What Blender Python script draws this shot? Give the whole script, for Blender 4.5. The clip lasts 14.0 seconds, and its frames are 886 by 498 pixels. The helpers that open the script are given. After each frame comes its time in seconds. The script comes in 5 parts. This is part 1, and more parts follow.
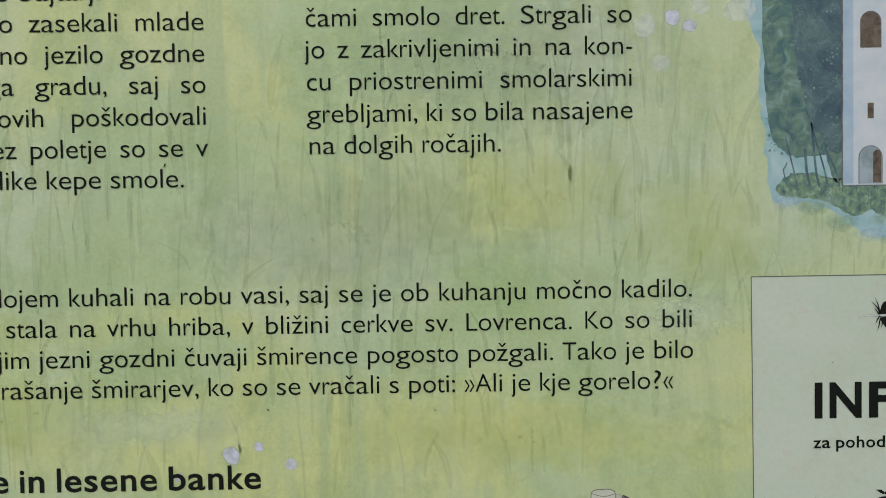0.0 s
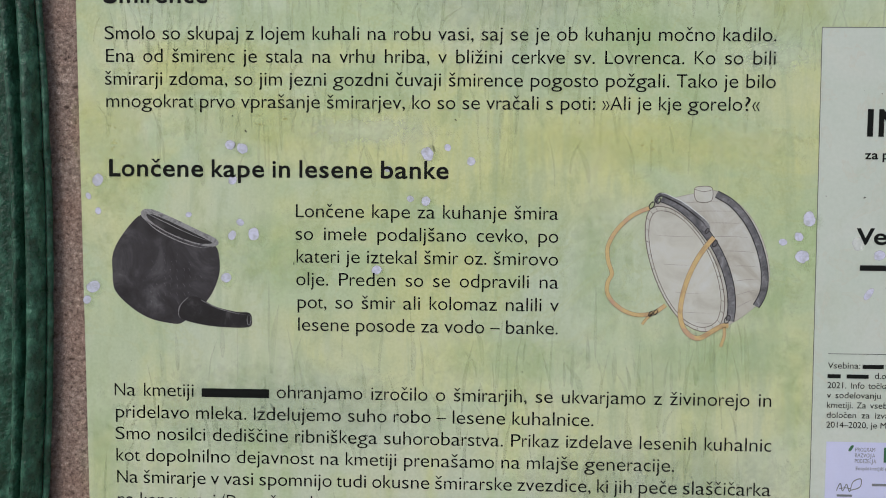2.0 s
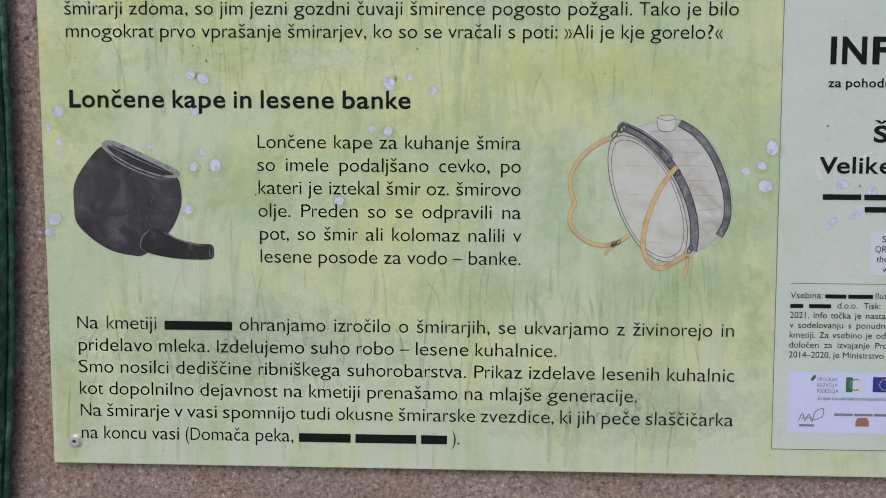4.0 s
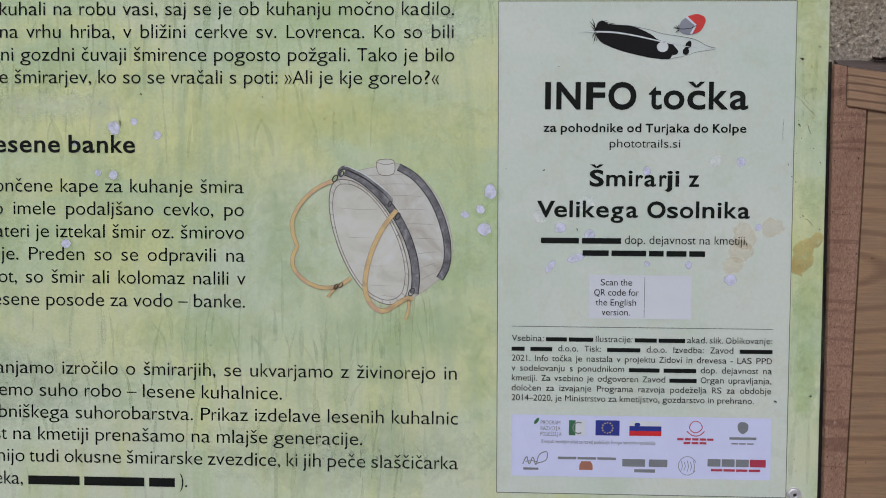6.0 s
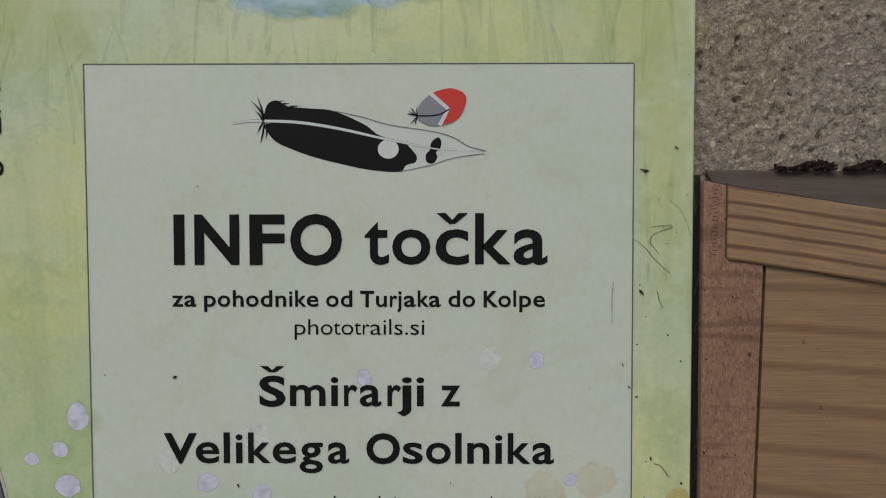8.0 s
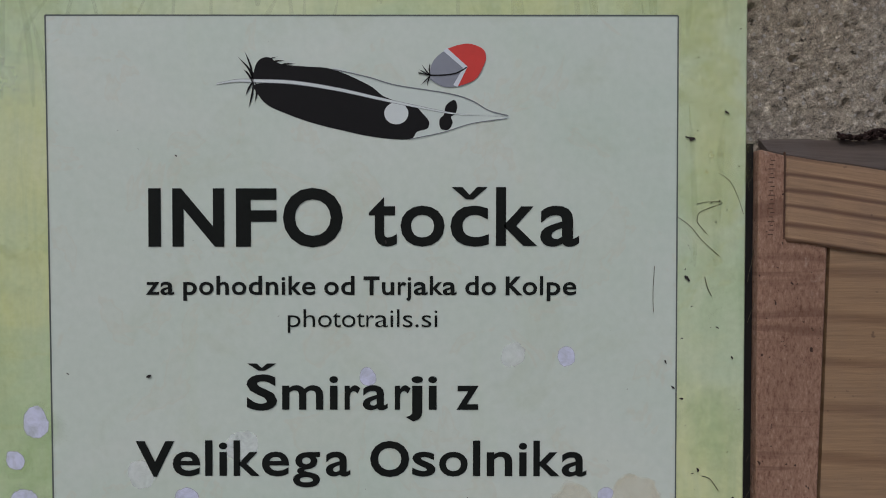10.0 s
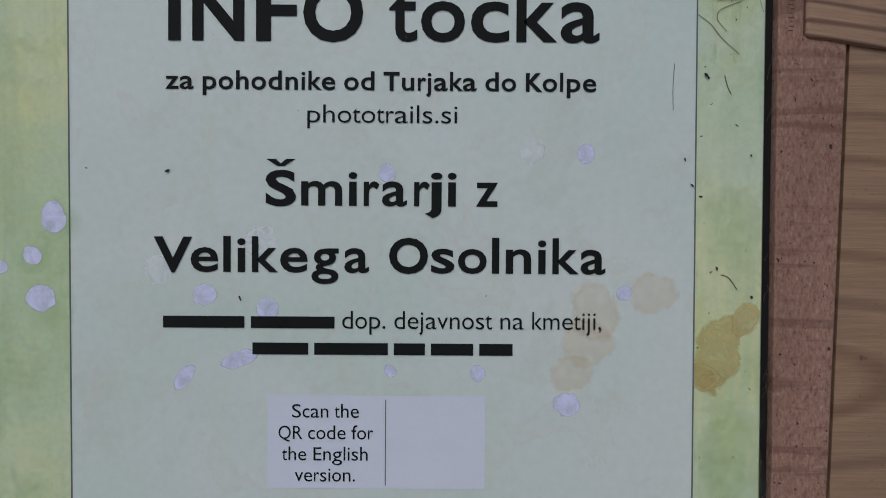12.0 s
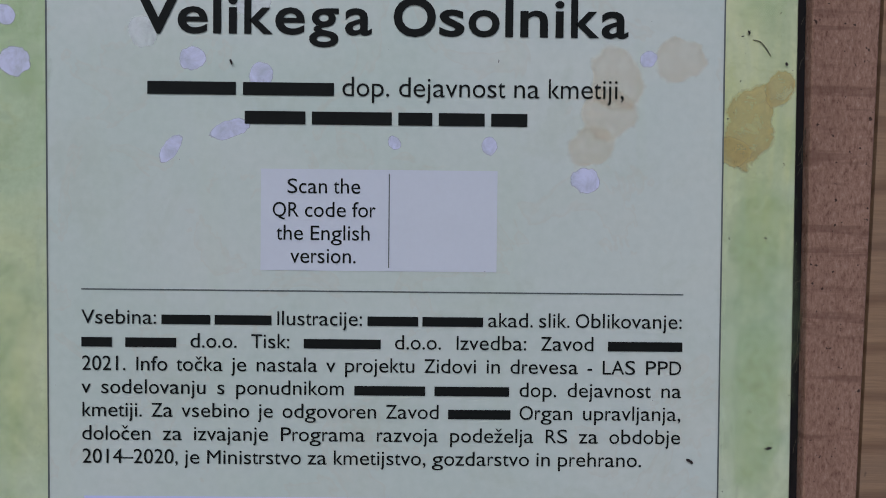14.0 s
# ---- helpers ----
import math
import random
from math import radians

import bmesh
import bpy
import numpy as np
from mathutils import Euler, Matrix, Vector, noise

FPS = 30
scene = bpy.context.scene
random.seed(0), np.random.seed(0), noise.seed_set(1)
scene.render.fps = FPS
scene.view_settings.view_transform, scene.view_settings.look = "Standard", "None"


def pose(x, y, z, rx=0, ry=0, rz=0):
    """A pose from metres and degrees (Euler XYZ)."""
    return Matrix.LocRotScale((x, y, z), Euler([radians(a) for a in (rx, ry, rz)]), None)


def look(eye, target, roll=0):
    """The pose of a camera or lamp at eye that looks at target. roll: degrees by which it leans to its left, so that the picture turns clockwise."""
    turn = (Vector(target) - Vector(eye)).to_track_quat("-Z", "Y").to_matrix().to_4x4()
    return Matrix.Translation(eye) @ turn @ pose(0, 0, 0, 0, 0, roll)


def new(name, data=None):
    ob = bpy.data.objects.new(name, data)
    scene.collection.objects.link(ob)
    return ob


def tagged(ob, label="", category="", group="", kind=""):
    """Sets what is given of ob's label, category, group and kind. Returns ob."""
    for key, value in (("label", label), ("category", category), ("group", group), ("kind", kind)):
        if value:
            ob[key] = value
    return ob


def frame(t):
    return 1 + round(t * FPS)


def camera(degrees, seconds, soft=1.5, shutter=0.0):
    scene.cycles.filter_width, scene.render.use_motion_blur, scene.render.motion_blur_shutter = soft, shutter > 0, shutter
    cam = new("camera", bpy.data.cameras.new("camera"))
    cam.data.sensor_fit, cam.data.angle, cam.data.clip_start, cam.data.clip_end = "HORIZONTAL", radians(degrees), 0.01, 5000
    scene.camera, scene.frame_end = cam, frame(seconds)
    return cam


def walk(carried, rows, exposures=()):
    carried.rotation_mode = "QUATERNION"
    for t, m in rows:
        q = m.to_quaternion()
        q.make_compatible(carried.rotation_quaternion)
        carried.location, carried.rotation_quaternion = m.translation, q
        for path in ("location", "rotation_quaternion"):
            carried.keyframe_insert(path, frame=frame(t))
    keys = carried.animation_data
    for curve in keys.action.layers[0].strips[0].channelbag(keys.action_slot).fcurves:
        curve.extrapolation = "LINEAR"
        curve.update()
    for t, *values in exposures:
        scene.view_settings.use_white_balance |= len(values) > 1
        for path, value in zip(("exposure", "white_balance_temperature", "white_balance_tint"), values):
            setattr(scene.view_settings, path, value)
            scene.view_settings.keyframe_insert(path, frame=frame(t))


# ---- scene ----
cam = camera(68.0, 14.0, soft=1.0)
PATH = [
    (0, (-0.003, -0.034, 1.499), (0.008, 1.966, 1.45), -0.9),
    (0.5, (-0.05, -0.055, 1.461), (-0.037, 1.944, 1.389), -1.3),
    (1, (-0.063, -0.073, 1.43), (-0.079, 1.925, 1.359), -0.6),
    (1.5, (-0.104, -0.149, 1.367), (-0.159, 1.849, 1.286), 0.4),
    (2, (-0.1, -0.176, 1.316), (-0.153, 1.822, 1.233), 0.6),
    (2.5, (-0.088, -0.174, 1.288), (-0.141, 1.822, 1.189), 0.7),
    (2.7, (-0.086, -0.174, 1.282), (-0.136, 1.823, 1.174), 0.7),
    (5, (-0.037, -0.177, 1.264), (-0.082, 1.82, 1.163), 0.3),
    (5.5, (0.012, -0.176, 1.262), (-0.02, 1.822, 1.179), 0.2),
    (6, (0.152, -0.172, 1.291), (0.097, 1.827, 1.231), 0.5),
    (6.5, (0.299, -0.165, 1.353), (0.254, 1.835, 1.317), 0.5),
    (7, (0.334, -0.078, 1.393), (0.307, 1.922, 1.369), 0.2),
    (7.5, (0.337, 0.016, 1.403), (0.326, 2.015, 1.378), -0.1),
    (8, (0.333, 0.073, 1.401), (0.317, 2.072, 1.342), -0.0),
    (8.2, (0.331, 0.086, 1.401), (0.315, 2.085, 1.33), 0.1),
    (10.3, (0.325, 0.109, 1.383), (0.327, 2.109, 1.352), 0.0),
    (10.5, (0.325, 0.109, 1.376), (0.329, 2.108, 1.347), 0.0),
    (11, (0.323, 0.109, 1.347), (0.33, 2.108, 1.318), 0.2),
    (11.5, (0.322, 0.109, 1.330), (0.326, 2.108, 1.300), 0.3),
    (12, (0.317, 0.108, 1.314), (0.325, 2.108, 1.284), 0.4),
    (12.5, (0.314, 0.108, 1.283), (0.325, 2.108, 1.248), 0.6),
    (13, (0.312, 0.124, 1.257), (0.324, 2.124, 1.222), 0.8),
    (13.5, (0.313, 0.126, 1.242), (0.326, 2.126, 1.213), 0.8),
    (14, (0.314, 0.126, 1.233), (0.329, 2.126, 1.2), 0.6),
]
# the camera darkens and cools its picture as it comes close
EXPOSURES = [(0.0, -0.40, 6550, 0), (0.5, -0.40, 6150, 4), (1.0, -0.36, 6180, 8), (1.5, -0.25, 6300, 10), (5.0, -0.22, 6000, 13), (6.0, -0.32, 6080, 13), (6.6, -0.42, 6350, 12), (7.0, -0.42, 6450, 9), (7.5, -0.58, 6550, 6), (8.2, -0.62, 6500, 8), (10.5, -0.69, 5980, 12), (14.0, -0.68, 5620, 15)]
walk(cam, [(t, look(eye, target, roll)) for t, eye, target, roll in PATH], EXPOSURES)

# ---- light: a bright overcast day, the wall in open shade ----
world = bpy.data.worlds.new("sky")
scene.world = world
world.use_nodes = True
wn = world.node_tree.nodes
sky = wn.new("ShaderNodeTexSky")
sky.sky_type = 'NISHITA'
sky.sun_disc = False
sky.sun_elevation, sky.sun_rotation = radians(52), radians(200)
sky.air_density, sky.dust_density, sky.ozone_density = 1.0, 4.0, 1.0
world.node_tree.links.new(sky.outputs[0], wn["Background"].inputs[0])
wn["Background"].inputs[1].default_value = 0.12

sun = new("sun", bpy.data.lights.new("sun", 'SUN'))
sun.data.energy, sun.data.angle, sun.data.color = 1.1, radians(24), (1.0, 0.95, 0.88)
sun.matrix_world = look((-2.0, -4.2, 6.0), (0, 0.3, 1.2))


# ---- materials ----
def material(name, rough=0.6, metal=0.0):
    m = bpy.data.materials.new(name)
    m.use_nodes = True
    p = m.node_tree.nodes["Principled BSDF"]
    p.inputs["Roughness"].default_value, p.inputs["Metallic"].default_value = rough, metal
    return m, m.node_tree.nodes, m.node_tree.links, p


def coords(n, l, scale=(1, 1, 1), turn=(0, 0, 0), move=(0, 0, 0)):
    tc, mp = n.new("ShaderNodeTexCoord"), n.new("ShaderNodeMapping")
    mp.inputs["Scale"].default_value, mp.inputs["Rotation"].default_value, mp.inputs["Location"].default_value = scale, turn, move
    l.new(tc.outputs["Object"], mp.inputs[0])
    return mp.outputs[0]


def noise_tex(n, l, vec, scale, detail=4.0, rough=0.55, warp=0.0):
    x = n.new("ShaderNodeTexNoise")
    x.inputs["Scale"].default_value, x.inputs["Detail"].default_value = scale, detail
    x.inputs["Roughness"].default_value, x.inputs["Distortion"].default_value = rough, warp
    l.new(vec, x.inputs["Vector"])
    return x.outputs["Fac"]


def ramp(n, l, fac, stops):
    r = n.new("ShaderNodeValToRGB")
    while len(r.color_ramp.elements) < len(stops):
        r.color_ramp.elements.new(0.5)
    for e, (at, c) in zip(r.color_ramp.elements, stops):
        e.position, e.color = at, (*c, 1) if isinstance(c, tuple) else (c, c, c, 1)
    l.new(fac, r.inputs[0])
    return r.outputs[0]


def blend(n, l, fac, a, b, how='MIX'):
    x = n.new("ShaderNodeMix")
    x.data_type, x.blend_type = 'RGBA', how
    for value, slot in ((fac, 0), (a, 6), (b, 7)):
        if isinstance(value, (int, float)):
            x.inputs[slot].default_value = value
        elif isinstance(value, tuple):
            x.inputs[slot].default_value = (*value, 1)
        else:
            l.new(value, x.inputs[slot])
    return x.outputs[2]


def bump(n, l, p, height, strength, distance):
    b = n.new("ShaderNodeBump")
    b.inputs["Strength"].default_value, b.inputs["Distance"].default_value = strength, distance
    l.new(height, b.inputs["Height"])
    l.new(b.outputs[0], p.inputs["Normal"])


def simple(name, c, rough=0.6, metal=0.0, vary=0.12, scale=60.0, fine=0.0, gloss=0.25):
    """A paint or material of one colour, uneven at two scales."""
    m, n, l, p = material(name, rough, metal)
    p.inputs["Specular IOR Level"].default_value = 0.5 if metal else gloss
    v = coords(n, l)
    big, small = noise_tex(n, l, v, scale, 4), noise_tex(n, l, v, scale * 9, 3)
    dark = tuple(x * (1 - vary) for x in c)
    light = tuple(min(1, x * (1 + vary)) for x in c)
    col = blend(n, l, 0.35, ramp(n, l, big, [(0.3, dark), (0.7, light)]), ramp(n, l, small, [(0.3, dark), (0.7, light)]))
    l.new(col, p.inputs["Base Color"])
    if fine:
        bump(n, l, p, small, 0.4, fine)
    return m


def make_print():
    """The laminated sheet: a watercolour wash of yellow-green with upright grass strokes and pale runs."""
    m, n, l, p = material("printed_meadow", 0.38)
    v = coords(n, l)
    wash = ramp(n, l, noise_tex(n, l, coords(n, l, (1, 1, 1.5)), 5.5, 5, 0.6, 0.6),
                [(0.30, (0.38, 0.54, 0.25)), (0.44, (0.49, 0.63, 0.36)), (0.54, (0.60, 0.67, 0.31)), (0.68, (0.68, 0.72, 0.34))])
    pale = ramp(n, l, noise_tex(n, l, coords(n, l, (1, 1, 1), move=(3.1, 0, 1.7)), 4.2, 5, 0.55, 0.8), [(0.46, 0.0), (0.66, 0.75)])
    col = blend(n, l, pale, wash, (0.58, 0.68, 0.55))
    # grass: tall thin strokes leaning two ways
    for turn, sx, lo, c, k in ((7, 38, 0.58, (0.36, 0.50, 0.29), 0.50), (-9, 55, 0.60, (0.46, 0.58, 0.36), 0.40), (3, 120, 0.60, (0.54, 0.66, 0.40), 0.22)):
        s = noise_tex(n, l, coords(n, l, (sx, 1, sx * 0.13), (0, radians(turn), 0), (turn, 0, 0)), 1.0, 5, 0.6, 0.9)
        col = blend(n, l, ramp(n, l, s, [(lo - 0.06, 0.0), (lo + 0.06, k)]), col, c)
    # dried edges of the wash
    edge = noise_tex(n, l, coords(n, l, (1, 1, 1.2), move=(7, 0, 2)), 9, 6, 0.6, 0.4)
    col = blend(n, l, ramp(n, l, edge, [(0.475, 0.0), (0.495, 0.35), (0.50, 0.0)]), col, (0.50, 0.57, 0.24))
    mottle = noise_tex(n, l, coords(n, l, (1, 1, 0.7), move=(1.3, 0, 4.4)), 34, 6, 0.7, 0.5)
    col = blend(n, l, ramp(n, l, mottle, [(0.50, 0.0), (0.66, 0.62)]), col, (0.38, 0.49, 0.22))
    col = blend(n, l, ramp(n, l, mottle, [(0.32, 0.35), (0.46, 0.0)]), col, (0.66, 0.72, 0.52))
    sep = n.new("ShaderNodeSeparateXYZ")
    l.new(v, sep.inputs[0])
    foot = n.new("ShaderNodeMapRange")
    foot.inputs["From Min"].default_value, foot.inputs["From Max"].default_value = 1.27, 1.06
    l.new(sep.outputs["Z"], foot.inputs["Value"])
    runs = noise_tex(n, l, coords(n, l, (42, 1, 4), move=(3, 0, 0)), 1.0, 4, 0.6, 0.4)
    wet = blend(n, l, 1.0, ramp(n, l, runs, [(0.36, 0.25), (0.56, 0.85)]), foot.outputs["Result"], 'MULTIPLY')
    col = blend(n, l, wet, col, (0.62, 0.69, 0.57))
    grain = noise_tex(n, l, v, 420, 3, 0.6)
    col = blend(n, l, 0.10, col, ramp(n, l, grain, [(0.3, (0.35, 0.40, 0.25)), (0.7, (0.95, 0.96, 0.85))]))
    l.new(col, p.inputs["Base Color"])
    bump(n, l, p, noise_tex(n, l, v, 60, 2), 0.05, 0.0005)
    return m


def make_box_print():
    m, n, l, p = material("printed_pale_box", 0.36)
    v = coords(n, l)
    a = noise_tex(n, l, coords(n, l, (1, 1, 1.3)), 9, 5, 0.6, 0.5)
    col = ramp(n, l, a, [(0.32, (0.56, 0.67, 0.58)), (0.55, (0.62, 0.70, 0.635)), (0.72, (0.66, 0.72, 0.64))])
    s = noise_tex(n, l, coords(n, l, (70, 1, 7)), 1.0, 3, 0.5, 0.2)
    col = blend(n, l, ramp(n, l, s, [(0.58, 0.0), (0.70, 0.3)]), col, (0.58, 0.68, 0.55))
    stain = noise_tex(n, l, coords(n, l, move=(2.2, 0, 5.1)), 26, 6, 0.65, 0.7)
    col = blend(n, l, ramp(n, l, stain, [(0.54, 0.0), (0.64, 0.35)]), col, (0.52, 0.60, 0.48))
    rimmed = noise_tex(n, l, coords(n, l, move=(5.7, 0, 1.1)), 34, 4, 0.6, 0.6)
    col = blend(n, l, ramp(n, l, rimmed, [(0.56, 0.0), (0.575, 0.30), (0.60, 0.08)]), col, (0.60, 0.58, 0.46))
    col = blend(n, l, 0.08, col, ramp(n, l, noise_tex(n, l, v, 300, 4), [(0.3, (0.4, 0.45, 0.4)), (0.7, (0.95, 0.95, 0.95))]))
    l.new(col, p.inputs["Base Color"])
    return m


def make_plaster(name, stops, patch, chips=0.0):
    m, n, l, p = material(name, 0.92)
    v = coords(n, l)
    g = noise_tex(n, l, v, 330, 5, 0.7)
    stones = n.new("ShaderNodeTexVoronoi")
    stones.inputs["Scale"].default_value = 360
    l.new(v, stones.inputs["Vector"])
    col = ramp(n, l, g, stops)
    tint = ramp(n, l, stones.outputs["Color"], [(0.2, (0.72, 0.66, 0.62)), (0.5, (1.0, 0.96, 0.92)), (0.85, (1.3, 1.27, 1.22))])
    col = blend(n, l, 0.5, col, tint, 'MULTIPLY')
    big = noise_tex(n, l, v, 16, 4)
    col = blend(n, l, ramp(n, l, big, [(0.40, 0.0), (0.7, 0.6)]), col, patch, 'OVERLAY')
    l.new(col, p.inputs["Base Color"])
    crumb = noise_tex(n, l, v, 1100, 3, 0.7)
    col = blend(n, l, 0.62, col, ramp(n, l, crumb, [(0.34, (0.45, 0.43, 0.42)), (0.50, (1.0, 1.0, 1.0)), (0.66, (1.45, 1.44, 1.42))]), 'MULTIPLY')
    l.new(col, p.inputs["Base Color"])
    if chips:
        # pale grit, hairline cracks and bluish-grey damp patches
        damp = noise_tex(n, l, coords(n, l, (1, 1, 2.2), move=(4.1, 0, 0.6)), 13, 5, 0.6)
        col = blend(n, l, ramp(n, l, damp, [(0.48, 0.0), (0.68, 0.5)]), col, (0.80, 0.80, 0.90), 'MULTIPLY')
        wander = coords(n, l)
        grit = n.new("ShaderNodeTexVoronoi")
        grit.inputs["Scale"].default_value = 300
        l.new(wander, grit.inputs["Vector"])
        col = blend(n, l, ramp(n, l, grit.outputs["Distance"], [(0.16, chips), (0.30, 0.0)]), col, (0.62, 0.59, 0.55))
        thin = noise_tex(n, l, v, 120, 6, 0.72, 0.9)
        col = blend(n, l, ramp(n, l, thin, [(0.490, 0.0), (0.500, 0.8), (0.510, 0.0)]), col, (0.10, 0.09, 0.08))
        # pits: the dark inside small hollows is put into the colour
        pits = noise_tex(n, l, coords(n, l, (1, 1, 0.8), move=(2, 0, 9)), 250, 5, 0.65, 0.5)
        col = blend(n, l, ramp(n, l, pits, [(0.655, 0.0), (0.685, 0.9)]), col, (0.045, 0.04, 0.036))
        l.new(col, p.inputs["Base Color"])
    bump(n, l, p, noise_tex(n, l, v, 800, 4, 0.75), 0.9, 0.0018)
    return m


def make_wood(name, light, dark, across, along, centre=(0, 0, 0), rings=False, lines=0.5, rough=0.7, upright=False, reach=12.0):
    """Sawn softwood: growth lines at the given spacing, fine fibres and spots of wear."""
    m, n, l, p = material(name, rough)
    stretch = (1, 1, reach) if upright else (reach, 1, 1)
    long_axis = tuple(1.0 / s for s in stretch)
    v = coords(n, l, long_axis, move=tuple(-c * s for c, s in zip(centre, long_axis)))
    w = n.new("ShaderNodeTexWave")
    w.wave_type = 'RINGS' if rings else 'BANDS'
    if rings:
        w.rings_direction = 'Y'
    else:
        w.bands_direction = 'X' if upright else 'Z'
    w.inputs["Scale"].default_value, w.inputs["Distortion"].default_value = across, along
    w.inputs["Detail"].default_value, w.inputs["Detail Scale"].default_value = 3, 1.2
    l.new(v, w.inputs["Vector"])
    fibre = noise_tex(n, l, coords(n, l, tuple(900.0 / (1 if s == 1 else 25) for s in stretch)), 1.0, 4, 0.65)
    col = ramp(n, l, w.outputs["Fac"], [(0.0, dark), (lines, light), (1.0, tuple(0.92 * c for c in light))])
    col = blend(n, l, 0.5, col, ramp(n, l, fibre, [(0.25, (0.55, 0.52, 0.50)), (0.7, (1.1, 1.08, 1.05))]), 'MULTIPLY')
    wear = noise_tex(n, l, coords(n, l), 28, 5, 0.65)
    col = blend(n, l, ramp(n, l, wear, [(0.45, 0.0), (0.75, 0.45)]), col, tuple(0.6 * c + 0.06 for c in dark))
    saw = noise_tex(n, l, coords(n, l, (1, 1, 14), (0, radians(4), 0)), 55, 3, 0.6)
    col = blend(n, l, ramp(n, l, saw, [(0.5, 0.0), (0.72, 0.28)]), col, tuple(0.55 * c for c in dark))
    spots = noise_tex(n, l, coords(n, l), 260, 2)
    col = blend(n, l, ramp(n, l, spots, [(0.70, 0.0), (0.76, 0.6)]), col, (0.07, 0.04, 0.028))
    l.new(col, p.inputs["Base Color"])
    bump(n, l, p, fibre, 0.35, 0.0006)
    return m


def make_wash(name, stops, scale=60.0, warp=0.6, stretch=(1, 1, 1)):
    """Watercolour or pencil tones of an illustration."""
    m, n, l, p = material(name, 0.4)
    a = noise_tex(n, l, coords(n, l, stretch), scale, 6, 0.65, warp)
    l.new(ramp(n, l, a, stops), p.inputs["Base Color"])
    return m


MEADOW, BOXPRINT = make_print(), make_box_print()
PLASTER = make_plaster("pinkish_roughcast", [(0.32, (0.10, 0.075, 0.065)), (0.42, (0.33, 0.265, 0.235)), (0.58, (0.45, 0.38, 0.34)), (0.70, (0.72, 0.66, 0.61))], (0.50, 0.40, 0.36))
# greyer mix for the right stretch; its deeper shade is also in the colour
SHADED_GREY_PLASTER = make_plaster("grey_roughcast", [(0.33, (0.045, 0.040, 0.032)), (0.39, (0.320, 0.288, 0.236)), (0.58, (0.420, 0.382, 0.315)), (0.70, (0.74, 0.70, 0.62))], (0.50, 0.47, 0.41), 0.55)
INK = simple("ink", (0.011, 0.013, 0.012), 0.6, vary=0.2, gloss=0.08)
GRASS_INK = make_wash("grass_wash", [(0.3, (0.42, 0.56, 0.30)), (0.5, (0.50, 0.61, 0.33)), (0.72, (0.57, 0.66, 0.36))], 60)
GRASS_PALE = make_wash("pale_grass_wash", [(0.3, (0.48, 0.60, 0.36)), (0.5, (0.55, 0.65, 0.40)), (0.7, (0.60, 0.67, 0.40))], 50)
def make_blades():
    """A thin green wash, streaked along the blade and broken by the paper."""
    m, n, l, p = material("thin_green_wash", 0.4)
    p.inputs["Base Color"].default_value = (0.27, 0.38, 0.17, 1)
    streak = noise_tex(n, l, coords(n, l, (260, 1, 24)), 1.0, 4, 0.6, 0.4)
    patchy = ramp(n, l, noise_tex(n, l, coords(n, l), 55, 4, 0.6), [(0.36, 0.02), (0.62, 0.17)])
    l.new(blend(n, l, 1.0, ramp(n, l, streak, [(0.30, 0.45), (0.70, 1.0)]), patchy, 'MULTIPLY'), p.inputs["Alpha"])
    return m


BLADE_WASH = make_blades()
for thin_wash, dense in ((GRASS_INK, 0.11), (GRASS_PALE, 0.10)):
    thin_wash.node_tree.nodes["Principled BSDF"].inputs["Alpha"].default_value = dense
LABEL = simple("white_label_print", (0.66, 0.71, 0.77), 0.4, vary=0.03)
LOGO_STRIP = simple("white_logo_strip", (0.63, 0.68, 0.93), 0.4, vary=0.03)
GREY_LINE = simple("grey_print", (0.11, 0.13, 0.125), 0.45)
CHARCOAL = make_wash("charcoal_drawing", [(0.34, (0.018, 0.017, 0.020)), (0.50, (0.038, 0.036, 0.042)), (0.62, (0.080, 0.080, 0.088)), (0.74, (0.16, 0.16, 0.17))], 34)
CHARCOAL_DEEP = make_wash("charcoal_shade", [(0.3, (0.007, 0.007, 0.008)), (0.55, (0.020, 0.019, 0.022)), (0.72, (0.075, 0.072, 0.076))], 70)
CHARCOAL_RIM = make_wash("charcoal_rim", [(0.34, (0.12, 0.12, 0.13)), (0.5, (0.34, 0.35, 0.36)), (0.66, (0.09, 0.09, 0.10))], 120)
STAVE = make_wash("stave_wash", [(0.32, (0.52, 0.53, 0.47)), (0.5, (0.62, 0.64, 0.58)), (0.7, (0.67, 0.71, 0.70))], 30, 0.8)
STAVE_SIDE = make_wash("stave_side_wash", [(0.30, (0.36, 0.34, 0.30)), (0.46, (0.52, 0.52, 0.46)), (0.66, (0.63, 0.66, 0.63))], 34, 0.8)
PENCIL = make_wash("pencil", [(0.35, (0.10, 0.085, 0.075)), (0.65, (0.26, 0.22, 0.19))], 240)
IRON = make_wash("iron_band_drawing", [(0.32, (0.075, 0.078, 0.088)), (0.52, (0.17, 0.175, 0.19)), (0.72, (0.34, 0.35, 0.37))], 150)
STRAP_LINE = make_wash("strap_edge_drawing", [(0.35, (0.26, 0.15, 0.09)), (0.65, (0.44, 0.28, 0.17))], 160)
STAVE_LINE = make_wash("faint_pencil", [(0.35, (0.28, 0.26, 0.24)), (0.65, (0.44, 0.42, 0.39))], 160)
STRAP = make_wash("leather_drawing", [(0.34, (0.52, 0.36, 0.20)), (0.5, (0.68, 0.53, 0.24)), (0.66, (0.58, 0.38, 0.27))], 75)
